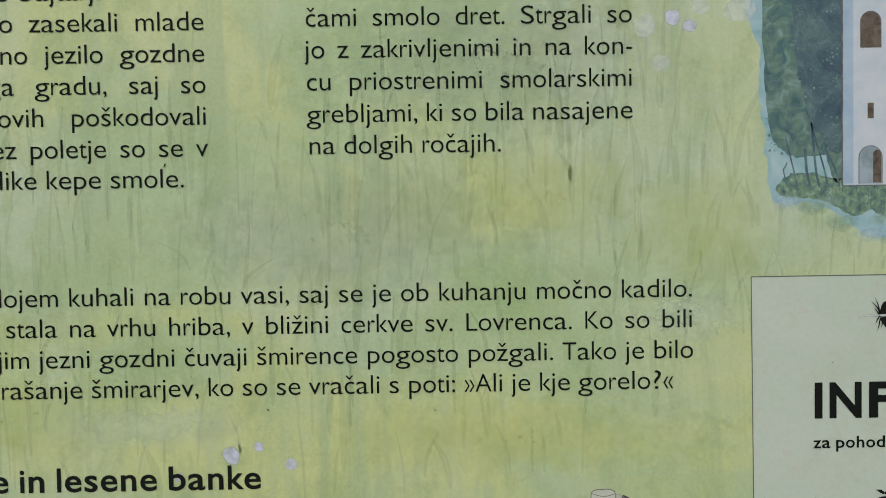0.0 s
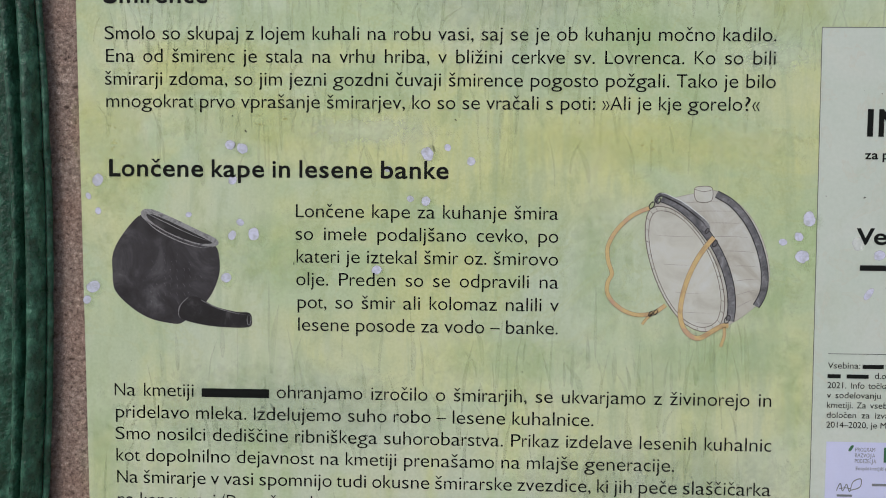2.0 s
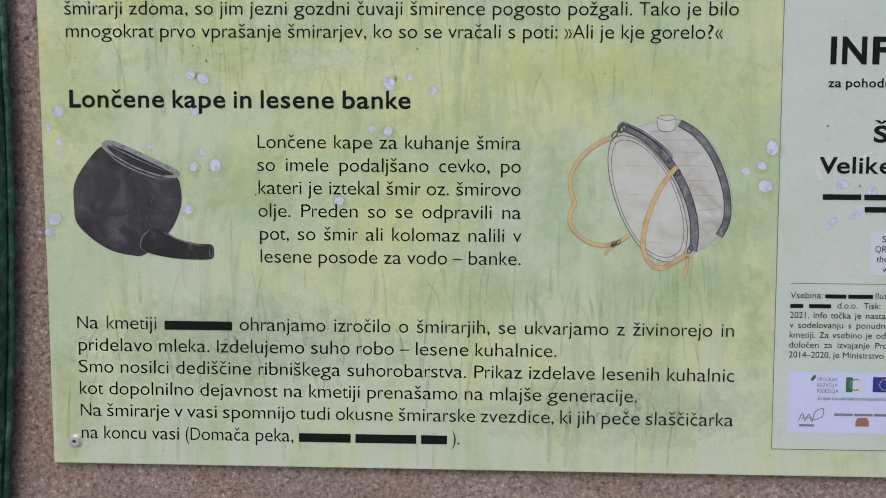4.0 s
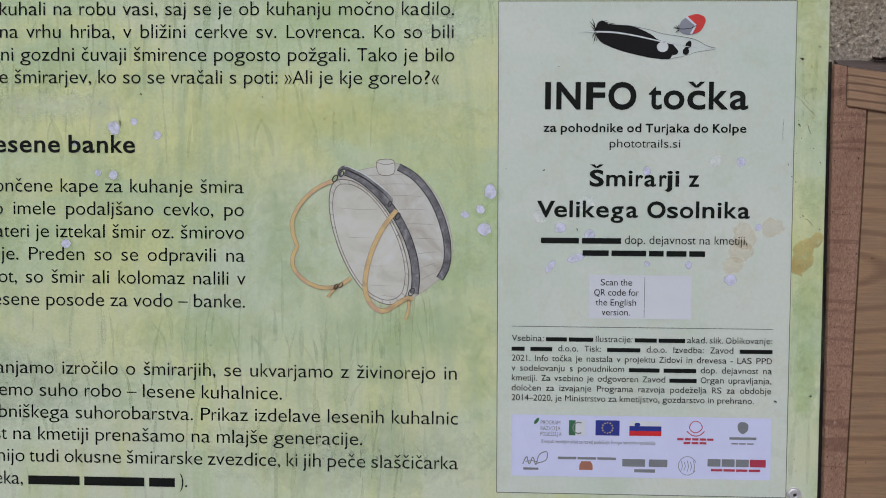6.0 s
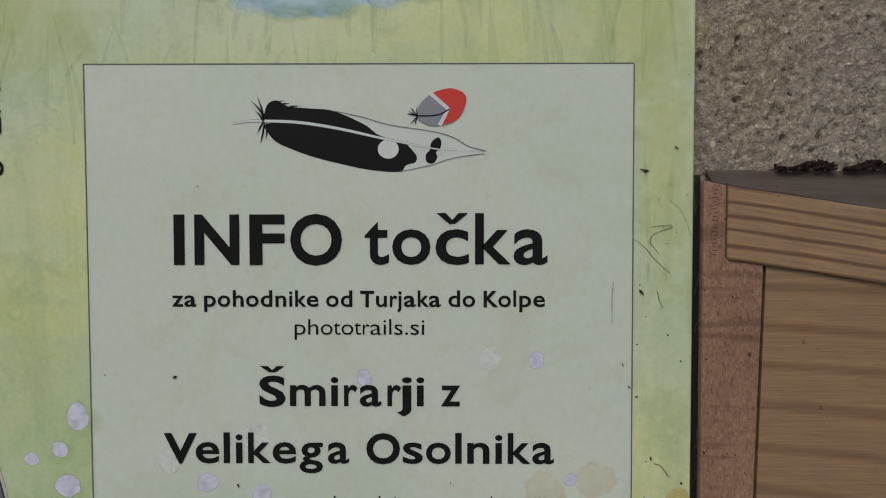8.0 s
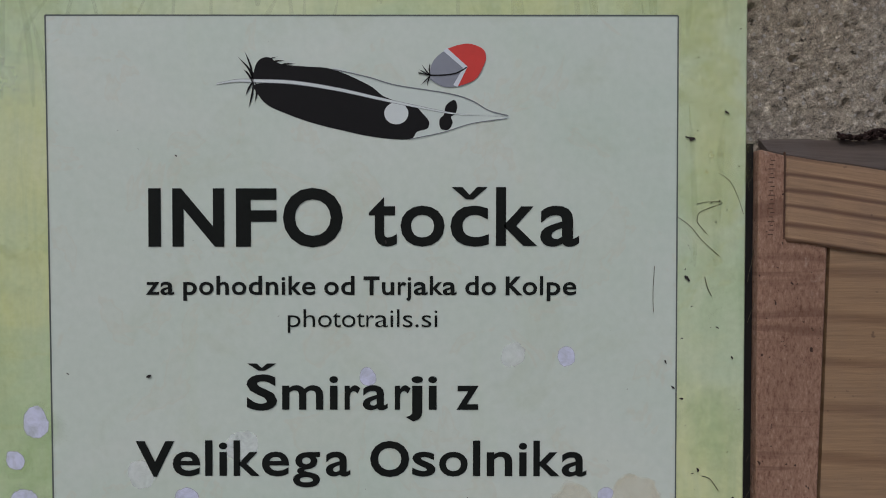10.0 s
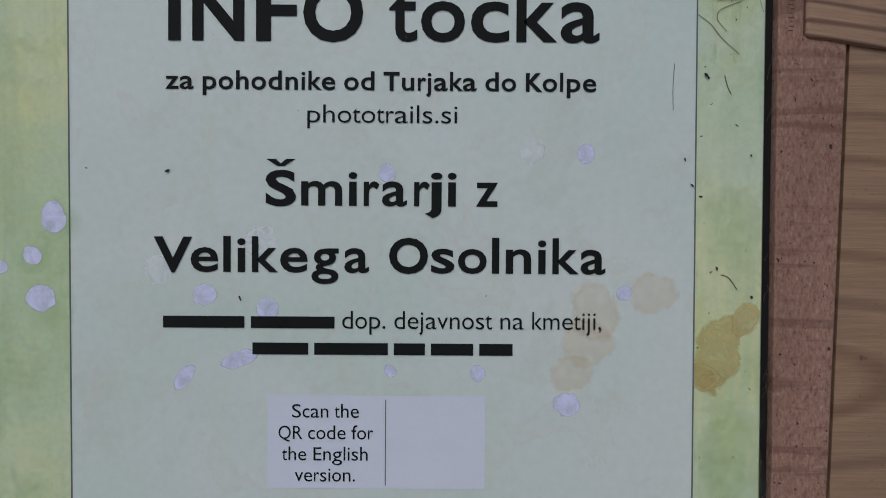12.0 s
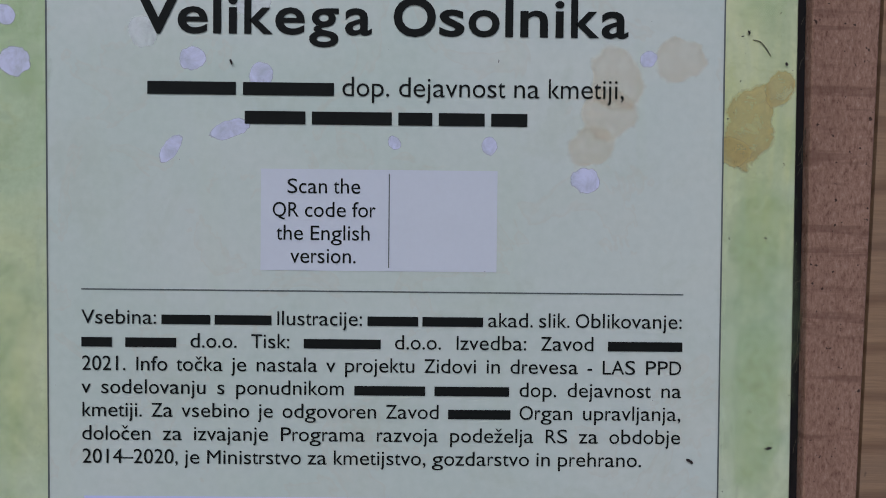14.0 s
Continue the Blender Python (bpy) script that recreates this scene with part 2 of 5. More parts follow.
BLUE_WASH = make_wash("blue_wash", [(0.30, (0.22, 0.43, 0.52)), (0.5, (0.38, 0.57, 0.66)), (0.7, (0.55, 0.68, 0.74))], 30, 1.2)
FOREST = make_wash("forest_wash", [(0.28, (0.035, 0.075, 0.10)), (0.44, (0.09, 0.18, 0.20)), (0.56, (0.17, 0.27, 0.22)), (0.70, (0.27, 0.44, 0.50))], 80, 1.0)
FOREST_DEEP = make_wash("deep_forest_wash", [(0.30, (0.05, 0.085, 0.14)), (0.5, (0.09, 0.15, 0.19)), (0.7, (0.18, 0.28, 0.29))], 60, 1.0)
GRASS_WASH = make_wash("lawn_wash", [(0.30, (0.05, 0.10, 0.11)), (0.44, (0.13, 0.23, 0.22)), (0.56, (0.25, 0.36, 0.22)), (0.68, (0.36, 0.52, 0.56))], 240, 0.15)
LIME = make_wash("limewash_print", [(0.35, (0.56, 0.65, 0.80)), (0.6, (0.70, 0.74, 0.84))], 40)
LIME_BLUE = make_wash("limewash_shade_print", [(0.35, (0.38, 0.51, 0.70)), (0.6, (0.50, 0.62, 0.78))], 40)
STONE_SHADE = make_wash("stone_shade_print", [(0.35, (0.24, 0.31, 0.37)), (0.6, (0.40, 0.49, 0.58))], 60)
TIMBER_PRINT = make_wash("brown_print", [(0.35, (0.07, 0.055, 0.045)), (0.6, (0.20, 0.15, 0.12))], 160)
ROOF_PRINT = make_wash("red_roof_print", [(0.35, (0.13, 0.06, 0.055)), (0.6, (0.26, 0.14, 0.12))], 160)
FEATHER_BLACK = simple("feather_black", (0.012, 0.012, 0.013), 0.55, vary=0.1, gloss=0.1)
FEATHER_WHITE = simple("feather_white", (0.66, 0.72, 0.72), 0.4, vary=0.04)
FEATHER_VANE = simple("feather_pale", (0.62, 0.70, 0.66), 0.4, vary=0.03)
FEATHER_GREY = simple("feather_grey", (0.26, 0.28, 0.33), 0.4, vary=0.08)
FEATHER_RED = simple("feather_red", (0.62, 0.055, 0.045), 0.4, vary=0.08)
FLAG_BLUE = simple("flag_blue", (0.03, 0.045, 0.27), 0.4)
FLAG_RED = simple("flag_red", (0.60, 0.03, 0.035), 0.4)
LOGO_GREEN = simple("logo_green", (0.05, 0.16, 0.08), 0.4)
LOGO_MAROON = simple("logo_maroon", (0.42, 0.05, 0.09), 0.4)
LOGO_BROWN = simple("logo_brown", (0.36, 0.16, 0.11), 0.4)
LOGO_GREY = simple("logo_grey", (0.20, 0.22, 0.24), 0.4)
STAR = simple("logo_yellow", (0.75, 0.62, 0.10), 0.4)
STEEL = simple("zinc_steel", (0.80, 0.80, 0.82), 0.48, 0.85, vary=0.12, scale=300)
RECESS_SHADE = simple("screw_recess", (0.10, 0.10, 0.11), 0.5, 0.8)
def make_stile():
    """Reddish rough-sawn face: fine mottled fibres, faint slanting grain, dark specks and pale scuffs."""
    m, n, l, p = material("reddish_sawn_softwood", 0.78)
    p.inputs["Specular IOR Level"].default_value = 0.25
    v = coords(n, l)
    fuzz = noise_tex(n, l, coords(n, l, (1, 1, 0.45), (0, radians(8), 0)), 900, 5, 0.75, 0.3)
    col = ramp(n, l, fuzz, [(0.30, (0.150, 0.076, 0.050)), (0.46, (0.300, 0.176, 0.122)), (0.60, (0.370, 0.232, 0.165)), (0.74, (0.50, 0.35, 0.27))])
    broad = noise_tex(n, l, coords(n, l, (1, 1, 0.3)), 45, 5, 0.65)
    col = blend(n, l, ramp(n, l, broad, [(0.38, 0.0), (0.68, 0.7)]), col, (0.70, 0.66, 0.64), 'MULTIPLY')
    slant = noise_tex(n, l, coords(n, l, (12, 1, 150), (0, radians(-14), 0), (2, 0, 5)), 1.0, 4, 0.6, 0.5)
    col = blend(n, l, ramp(n, l, slant, [(0.54, 0.0), (0.62, 0.55)]), col, (0.15, 0.078, 0.052))
    scuff = noise_tex(n, l, coords(n, l, (1, 1, 0.6), move=(7, 0, 3)), 120, 5, 0.7, 0.5)
    col = blend(n, l, ramp(n, l, scuff, [(0.63, 0.0), (0.70, 0.5)]), col, (0.48, 0.36, 0.29))
    specks = noise_tex(n, l, coords(n, l, move=(1, 0, 8)), 430, 2)
    col = blend(n, l, ramp(n, l, specks, [(0.69, 0.0), (0.73, 0.9)]), col, (0.035, 0.02, 0.016))
    l.new(col, p.inputs["Base Color"])
    bump(n, l, p, fuzz, 0.5, 0.0007)
    return m


RIM = ((0.0, 0.5), (0.5, 0.55), (0.84, 0.75), (0.95, 1.0), (1.02, 0.0))
SOLID = ((0.0, 1.0), (0.88, 0.98), (0.97, 0.0))
SOFT_RIM = ((0.0, 0.7), (0.7, 0.75), (0.92, 0.92), (1.08, 0.0))
CLOUD = ((0.0, 1.0), (0.5, 0.7), (1.05, 0.0))


def make_stain(name, tint, strength, profile, rough=0.4):
    """A thin transparent stain, dense by its reach from the middle (1 at its rim), with a ragged rim and the paper's grain."""
    m, n, l, p = material(name, rough)
    p.inputs["Base Color"].default_value = (*tint, 1)
    place = n.new("ShaderNodeNewGeometry").outputs["Position"]
    reach = n.new("ShaderNodeVectorMath")
    reach.operation = 'LENGTH'
    l.new(n.new("ShaderNodeTexCoord").outputs["Object"], reach.inputs[0])
    wobble = n.new("ShaderNodeMath")
    wobble.operation = 'MULTIPLY_ADD'
    l.new(noise_tex(n, l, place, 95, 5, 0.6, 0.4), wobble.inputs[0])
    wobble.inputs[1].default_value = 1.1
    l.new(reach.outputs["Value"], wobble.inputs[2])
    fit = n.new("ShaderNodeMapRange")
    fit.inputs["From Min"].default_value, fit.inputs["From Max"].default_value = 0.55, 1.80
    l.new(wobble.outputs[0], fit.inputs["Value"])
    dense = ramp(n, l, fit.outputs["Result"], [(r / 1.25, d) for r, d in profile])
    grainy = ramp(n, l, noise_tex(n, l, place, 170, 5, 0.65, 0.5), [(0.30, 0.55 * strength), (0.62, strength)])
    l.new(blend(n, l, 1.0, dense, grainy, 'MULTIPLY'), p.inputs["Alpha"])
    return m


STILE_WOOD = make_stile()
END_MARK = simple("saw_mark_brown", (0.10, 0.058, 0.042), 0.85, vary=0.3)
# near-black for narrow gaps: their shade is put into the colour
GAP_SHADE = simple("black_gap", (0.012, 0.011, 0.011), 0.95)
STAIN_OCHRE = make_stain("ochre_stain", (0.64, 0.51, 0.18), 0.72, SOFT_RIM)
STAIN_BEIGE = make_stain("beige_stain", (0.86, 0.70, 0.47), 0.34, SOFT_RIM)
STAIN_LILAC = make_stain("lilac_blot", (0.74, 0.77, 0.98), 0.93, SOLID)
STAIN_PALE = make_stain("pale_blot", (0.92, 0.96, 0.98), 0.50, SOLID)
STAIN_MIST = make_stain("mist_wash", (0.80, 0.90, 0.72), 0.55, CLOUD)
STAIN_TEAL = make_stain("teal_wash_edge", (0.40, 0.58, 0.50), 0.62, CLOUD)
STAIN_SKY = make_stain("sky_wash_edge", (0.62, 0.78, 0.92), 0.60, CLOUD)
STAIN_YELLOW = make_stain("yellow_cloud", (0.80, 0.82, 0.34), 0.36, CLOUD)
STAIN_MOSS = make_stain("moss_cloud", (0.50, 0.68, 0.34), 0.30, CLOUD)
STAIN_GREY = make_stain("grey_green_cloud", (0.53, 0.63, 0.49), 0.42, CLOUD)
STAIN_GREEN = make_stain("green_cloud", (0.58, 0.74, 0.38), 0.36, CLOUD)
PANEL_WOOD = make_wood("brown_panel_softwood", (0.335, 0.216, 0.122), (0.225, 0.134, 0.074), 19, 1.5, (0.41, 0.345, 1.262), True, lines=0.25, reach=4.2)
RAIL_WOOD = make_wood("ribbed_rail_softwood", (0.375, 0.242, 0.142), (0.150, 0.080, 0.046), 52, 4.4, lines=0.34, reach=11)
LEDGE_WOOD = make_wood("weathered_dark_wood", (0.100, 0.078, 0.065), (0.074, 0.056, 0.047), 30, 6.0, lines=0.5, rough=0.85)
# dark inside of the round hole, its shade put into the colour
HOLE_SHADE = simple("dark_hollow", (0.05, 0.044, 0.042), 0.9)
CARD = simple("white_card", (0.55, 0.57, 0.64), 0.45, vary=0.03)
GROUND = simple("trodden_ground", (0.34, 0.32, 0.28), 0.95, vary=0.3, scale=3.0)
DROPPING = simple("dry_brown_grains", (0.030, 0.017, 0.015), 0.85, vary=0.4, scale=300)
FIBRE = simple("dry_grass_fibre", (0.09, 0.08, 0.05), 0.8)
GRIT = simple("dark_grit", (0.035, 0.03, 0.028), 0.85)


def make_green():
    m, n, l, p = material("green_paint", 0.30)
    v = coords(n, l)
    a = noise_tex(n, l, coords(n, l, (1, 1, 0.6)), 120, 5, 0.65)
    l.new(ramp(n, l, a, [(0.34, (0.008, 0.036, 0.018)), (0.50, (0.016, 0.078, 0.046)), (0.62, (0.05, 0.17, 0.11)), (0.74, (0.12, 0.30, 0.21))]), p.inputs["Base Color"])
    l.new(ramp(n, l, noise_tex(n, l, v, 200, 4), [(0.35, 0.24), (0.7, 0.5)]), p.inputs["Roughness"])
    bump(n, l, p, noise_tex(n, l, v, 260, 4, 0.6), 0.9, 0.0022)
    return m


GREEN = make_green()


# ---- builders ----
def part(name, bm, mat, parent=None, label=""):
    """Links a bmesh as one mesh object, under a thing or a part."""
    me = bpy.data.meshes.new(name)
    bm.to_mesh(me)
    bm.free()
    me.materials.append(mat)
    ob = new(name, me)
    ob.parent = parent
    return tagged(ob, label)


def empty(name, label, category, group="", kind=""):
    return tagged(new(name), label, category, group, kind)


FACE = 0.350      # the printed face of the board


def at(u, v, layer):
    """A place on the sheet: millimetres across and above 1 m, and which layer of print."""
    return Vector((u / 1000, FACE - layer * 0.00005, 1 + v / 1000))


def smooth(points, closed=True, steps=8):
    """A smooth line through a few points."""
    n, out = len(points), []
    for i in range(n if closed else n - 1):
        if closed:
            a, b, c, d = (points[(i + k) % n] for k in (-1, 0, 1, 2))
        else:
            a, b, c, d = points[max(i - 1, 0)], points[i], points[i + 1], points[min(i + 2, n - 1)]
        for s in range(steps):
            t = s / steps
            out.append(tuple(0.5 * (2 * q + (r - p) * t + (2 * p - 5 * q + 4 * r - w) * t * t + (3 * q - p - 3 * r + w) * t ** 3)
                             for p, q, r, w in zip(a, b, c, d)))
    return out if closed else out + [points[-1]]


def ellipse(cx, cy, a, b, turn=0.0, start=0.0, end=360.0, n=40):
    c, s = math.cos(radians(turn)), math.sin(radians(turn))
    whole = abs(end - start) >= 360
    out = []
    for i in range(n if whole else n + 1):
        w = radians(start + (end - start) * i / n)
        x, y = a * math.cos(w), b * math.sin(w)
        out.append((cx + x * c - y * s, cy + x * s + y * c))
    return out


def ragged(loop, size, seed=0, wave=9.0):
    """The same outline with an uneven, bled edge."""
    return [(u + size * noise.noise((u / wave, v / wave, seed)) + 0.35 * size * noise.noise((u / wave * 4, v / wave * 4, seed)),
             v + size * noise.noise((u / wave, v / wave, seed + 9)) + 0.35 * size * noise.noise((u / wave * 4, v / wave * 4, seed + 5))) for u, v in loop]


def fill(bm, loop, layer):
    bm.faces.new([bm.verts.new(at(u, v, layer)) for u, v in loop])
    return bm


def shape(loop, layer):
    return fill(bmesh.new(), loop, layer)


def soft_stain(name, u, v, a, b, turn, layer, mat, parent):
    """A round stain of half-axes a and b, on a sheet a little larger than itself."""
    bm = bmesh.new()
    bm.faces.new([bm.verts.new((1.45 * math.cos(k * math.pi / 14), 0, 1.45 * math.sin(k * math.pi / 14))) for k in range(28)])
    ob = part(name, bm, mat, parent)
    ob.matrix_basis = Matrix.Translation(at(u, v, layer)) @ pose(0, 0, 0, 0, -turn, 0) @ Matrix.Diagonal((a / 1000, 1, b / 1000, 1))
    return ob


def stroke(bm, line, width, layer, closed=False, taper=False):
    """A drawn line of some width along points."""
    n, sides = len(line), []
    for i, (u, v) in enumerate(line):
        a = line[(i - 1) % n] if closed or i else line[0]
        b = line[(i + 1) % n] if closed or i < n - 1 else line[-1]
        d = Vector((b[0] - a[0], b[1] - a[1]))
        d = d.normalized() if d.length > 1e-9 else Vector((1, 0))
        w = width / 2 * (1.0 if not taper else max(0.08, math.sin(math.pi * min(1, 0.12 + i / n))))
        sides.append((bm.verts.new(at(u - d.y * w, v + d.x * w, layer)), bm.verts.new(at(u + d.y * w, v - d.x * w, layer))))
    for i in range(n if closed else n - 1):
        (a, b), (c, d) = sides[i], sides[(i + 1) % n]
        bm.faces.new((a, b, d, c))
    return bm


def rect(u0, v0, u1, v1):
    return [(u0, v0), (u1, v0), (u1, v1), (u0, v1)]


def block(x0, x1, y0, y1, z0, z1, soft=0.0, segments=2):
    bm = bmesh.new()
    vs = [bm.verts.new((x, y, z)) for x in (x0, x1) for y in (y0, y1) for z in (z0, z1)]
    for f in ((0, 1, 3, 2), (4, 6, 7, 5), (0, 4, 5, 1), (2, 3, 7, 6), (0, 2, 6, 4), (1, 5, 7, 3)):
        bm.faces.new([vs[i] for i in f])
    bmesh.ops.recalc_face_normals(bm, faces=bm.faces)
    if soft:
        bmesh.ops.bevel(bm, geom=bm.edges[:], offset=soft, segments=segments, affect='EDGES', profile=0.6)
    return bm


# ---- lettering: outlines of the built-in font, set word by word ----
CARON = {"č": "c", "š": "s", "ž": "z", "Č": "C", "Š": "S", "Ž": "Z"}
glyphs = {}
# advance widths, in hundredths of the cap height, of a broad geometric sans
WIDTHS = {}
for run, wide in (("iIljI", 34), ("f", 41), ("t", 43), ("r", 50), ("s", 66), ("cz", 67), ("kvxy", 69), ("a", 76), ("e", 79), ("nhu", 81), ("bdpqgo", 83), ("w", 104), ("m", 119),
                  ("EF", 82), ("LJ", 75), ("TZ", 83), ("SPBRK", 87), ("AVXY", 93), ("CUD", 101), ("HNG", 104), ("OQ", 110), ("M", 117), (".,:", 33), ("-", 46), ("–", 72), ("(", 40), (")", 40), ("?", 64), ("»«", 64)):
    for one in run:
        WIDTHS[one] = wide / 100


def outline(body, weight):
    """The filled outline of some characters, and how far right they reach."""
    curve = bpy.data.curves.new("letters", 'FONT')
    curve.body, curve.offset, curve.resolution_u = body, weight, 4
    ob = new("letters", curve)
    bpy.context.view_layer.update()
    found = ob.evaluated_get(bpy.context.evaluated_depsgraph_get())
    me = found.to_mesh()
    verts = [(p.co.x, p.co.y) for p in me.vertices]
    faces = [tuple(f.vertices) for f in me.polygons]
    found.to_mesh_clear()
    bpy.data.objects.remove(ob)
    bpy.data.curves.remove(curve)
    return verts, faces, max((x for x, y in verts), default=0.0)


def glyph(ch, weight):
    if (ch, weight) not in glyphs:
        base, given = CARON.get(ch, ch), weight
        weight = weight * (1.3 if base.isupper() else 0.7 if weight > 0 else 1.0)
        verts, faces, _ = outline(base, weight)
        ahead = outline("l" + base + "l", weight)[2] - outline("ll", weight)[2]
        if ch in CARON:
            mid = (min(x for x, y in verts) + max(x for x, y in verts)) / 2
            foot = max(y for x, y in verts) + 0.075
            w, k, n = 0.030 + weight, 0.125 + weight, len(verts)
            verts = verts + [(mid - k - w, foot + 0.15), (mid - k + w + 0.02, foot + 0.15), (mid, foot + 0.055), (mid + k - w - 0.02, foot + 0.15),
                             (mid + k + w, foot + 0.15), (mid + w * 0.8, foot), (mid - w * 0.8, foot)]
            faces = faces + [(n, n + 6, n + 2, n + 1), (n + 2, n + 6, n + 5), (n + 2, n + 5, n + 4, n + 3)]
        want = WIDTHS.get(base, ahead / 0.682) * 0.682 * (1 + 1.6 * weight)
        k = max(0.82, min(1.4, want / (ahead + 2 * weight)))
        tall = 1.0 if base.isupper() else 1.045
        verts = [((x + weight) * k + (want - (ahead + 2 * weight) * k) / 2, y * tall) for x, y in verts]
        weight = given
        glyphs[ch, weight] = verts, faces, want
    return glyphs[ch, weight]


def letters(words, u0, u1, v, size, weight=0.0, sx=1.0, ragged_right=False):
    """Vertices and faces of one line set from u0 to u1. A word ~7 is an unlettered bar, seven letters long."""
    def wide(word):
        if word[0] == "~":
            return 0.5 * float(word[1:]) * size
        return sum(glyph(c, weight)[2] for c in word) * size
    total, gaps = sum(map(wide, words)), len(words) - 1
    if ragged_right or gaps == 0:
        sx = (u1 - u0) / (total + (0.27 - 1.5 * weight) * size * gaps)
        gap = (0.27 - 1.5 * weight) * size * sx
    else:
        sx = min(sx, (u1 - u0 - 0.16 * size * gaps) / total)
        gap = (u1 - u0 - total * sx) / gaps
    verts, faces, x = [], [], u0
    for word in words:
        if word[0] == "~":
            n, w = len(verts), wide(word) * sx
            verts += [(x, v), (x + w, v), (x + w, v + 0.47 * size), (x, v + 0.47 * size)]
            faces.append((n, n + 1, n + 2, n + 3))
            x += w
        else:
            for c in word:
                gv, gf, ahead = glyph(c, weight)
                n = len(verts)
                verts += [(x + gx * size * sx, v + gy * size) for gx, gy in gv]
                faces += [tuple(n + i for i in f) for f in gf]
                x += ahead * size * sx
        x += gap
    return verts, faces


def text_line(text, u0, u1, v, size, parent, weight=0.0, sx=1.0, ragged_right=False, mat=None, layer=6):
    verts, faces = letters(text.split(), u0, u1, v, size, weight, sx, ragged_right)
    me = bpy.data.meshes.new("text_line")
    me.from_pydata([at(x, y, layer) for x, y in verts], [], faces)
    me.materials.append(mat or INK)
    ob = new("text_line", me)
    ob.parent = parent
    return ob


def title_line(line, v, size, parent, weight):
    """A bold line whose letters are each set between two places across."""
    verts, faces = [], []
    for ch, u0, u1 in line:
        gv, gf, _ = glyph(ch, weight)
        low, high = min(x for x, y in gv), max(x for x, y in gv)
        n = len(verts)
        verts += [(u0 + (x - low) * (u1 - u0) / (high - low), v + (y + weight) * size * 0.682 / (0.682 + 2 * weight)) for x, y in gv]
        faces += [tuple(n + i for i in f) for f in gf]
    me = bpy.data.meshes.new("text_line")
    me.from_pydata([at(x, y, 6) for x, y in verts], [], faces)
    me.materials.append(INK)
    ob = new("text_line", me)
    ob.parent = parent
    return ob


# ---- structure ----
ground = bmesh.new()
for f in ([(-400, -400), (400, -400), (400, 0.66), (-400, 0.66)],):
    ground.faces.new([ground.verts.new((x, y, 0)) for x, y in f])
tagged(part("ground", ground, GROUND), "bare trodden ground before the wall", "ground", kind="structure")

WALL = 0.3565     # the plaster's mean face


def soft_noise(rng, h, w, cell):
    """Smooth random heights on a grid, with lumps about one cell wide."""
    gh, gw = int(h / cell) + 3, int(w / cell) + 3
    g = rng.random((gh, gw))
    y, x = np.arange(h) / cell, np.arange(w) / cell
    iy, ix = y.astype(int), x.astype(int)
    fy, fx = (y - iy)[:, None], (x - ix)[None, :]
    fy, fx = fy * fy * (3 - 2 * fy), fx * fx * (3 - 2 * fx)
    a, b, c, d = g[np.ix_(iy, ix)], g[np.ix_(iy, ix + 1)], g[np.ix_(iy + 1, ix)], g[np.ix_(iy + 1, ix + 1)]
    return a * (1 - fy) * (1 - fx) + b * (1 - fy) * fx + c * fy * (1 - fx) + d * fy * fx


def roughcast(x0, x1, z0, z1, step, seed, tall):
    """A stretch of thrown plaster with real grains: its vertices and faces."""
    rng = np.random.default_rng(seed)
    w, h = int((x1 - x0) / step) + 1, int((z1 - z0) / step) + 1
    mm = 0.001 / step
    d = 0.7 * soft_noise(rng, h, w, 14 * mm) + 0.6 * soft_noise(rng, h, w, 5 * mm) + 1.0 * soft_noise(rng, h, w, 2.4 * mm) + 0.5 * soft_noise(rng, h, w, max(1.01, 1.2 * mm))
    d = (d - 1.4) * tall
    pits = soft_noise(rng, h, w, 3.2 * mm) * soft_noise(rng, h, w, 7 * mm)
    d -= tall * 2.2 * np.clip(pits - 0.55, 0, 1) * 4
    edge = np.ones((h, w))
    edge[0, :] = edge[-1, :] = edge[:, 0] = edge[:, -1] = 0
    y = np.where(edge > 0, WALL - d, WALL + 0.006)
    xs, zs = np.meshgrid(x0 + np.arange(w) * step, z0 + np.arange(h) * step)
    verts = np.stack([xs, y, zs], -1).reshape(-1, 3)
    i = np.arange(w * h).reshape(h, w)
    faces = np.stack([i[:-1, :-1], i[:-1, 1:], i[1:, 1:], i[1:, :-1]], -1).reshape(-1, 4)
    return verts, faces


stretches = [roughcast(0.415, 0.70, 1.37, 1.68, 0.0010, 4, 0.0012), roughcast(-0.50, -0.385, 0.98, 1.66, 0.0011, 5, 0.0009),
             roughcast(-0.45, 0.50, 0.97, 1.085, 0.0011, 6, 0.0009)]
verts, faces, count = [], [], 0
slab = [(x, y, z) for x in (-6.0, 6.0) for y in (WALL + 0.003, 0.66) for z in (-0.1, 4.2)]
verts.append(np.array(slab))
faces.append(np.array([(0, 1, 3, 2), (4, 6, 7, 5), (0, 4, 5, 1), (2, 3, 7, 6), (0, 2, 6, 4), (1, 5, 7, 3)]))
count = 8
for v, f in stretches:
    verts.append(v)
    faces.append(f + count)
    count += len(v)
wall_mesh = bpy.data.meshes.new("wall_north")
wall_mesh.from_pydata(np.concatenate(verts).tolist(), [], np.concatenate(faces).tolist())
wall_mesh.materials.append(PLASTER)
wall_mesh.materials.append(SHADED_GREY_PLASTER)
# the right stretch takes the greyer, shaded mix
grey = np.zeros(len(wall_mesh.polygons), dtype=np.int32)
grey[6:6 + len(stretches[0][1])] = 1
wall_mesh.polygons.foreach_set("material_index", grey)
tagged(new("wall_north", wall_mesh), "grey-brown roughcast plaster wall with coarse grains", "wall", kind="structure")

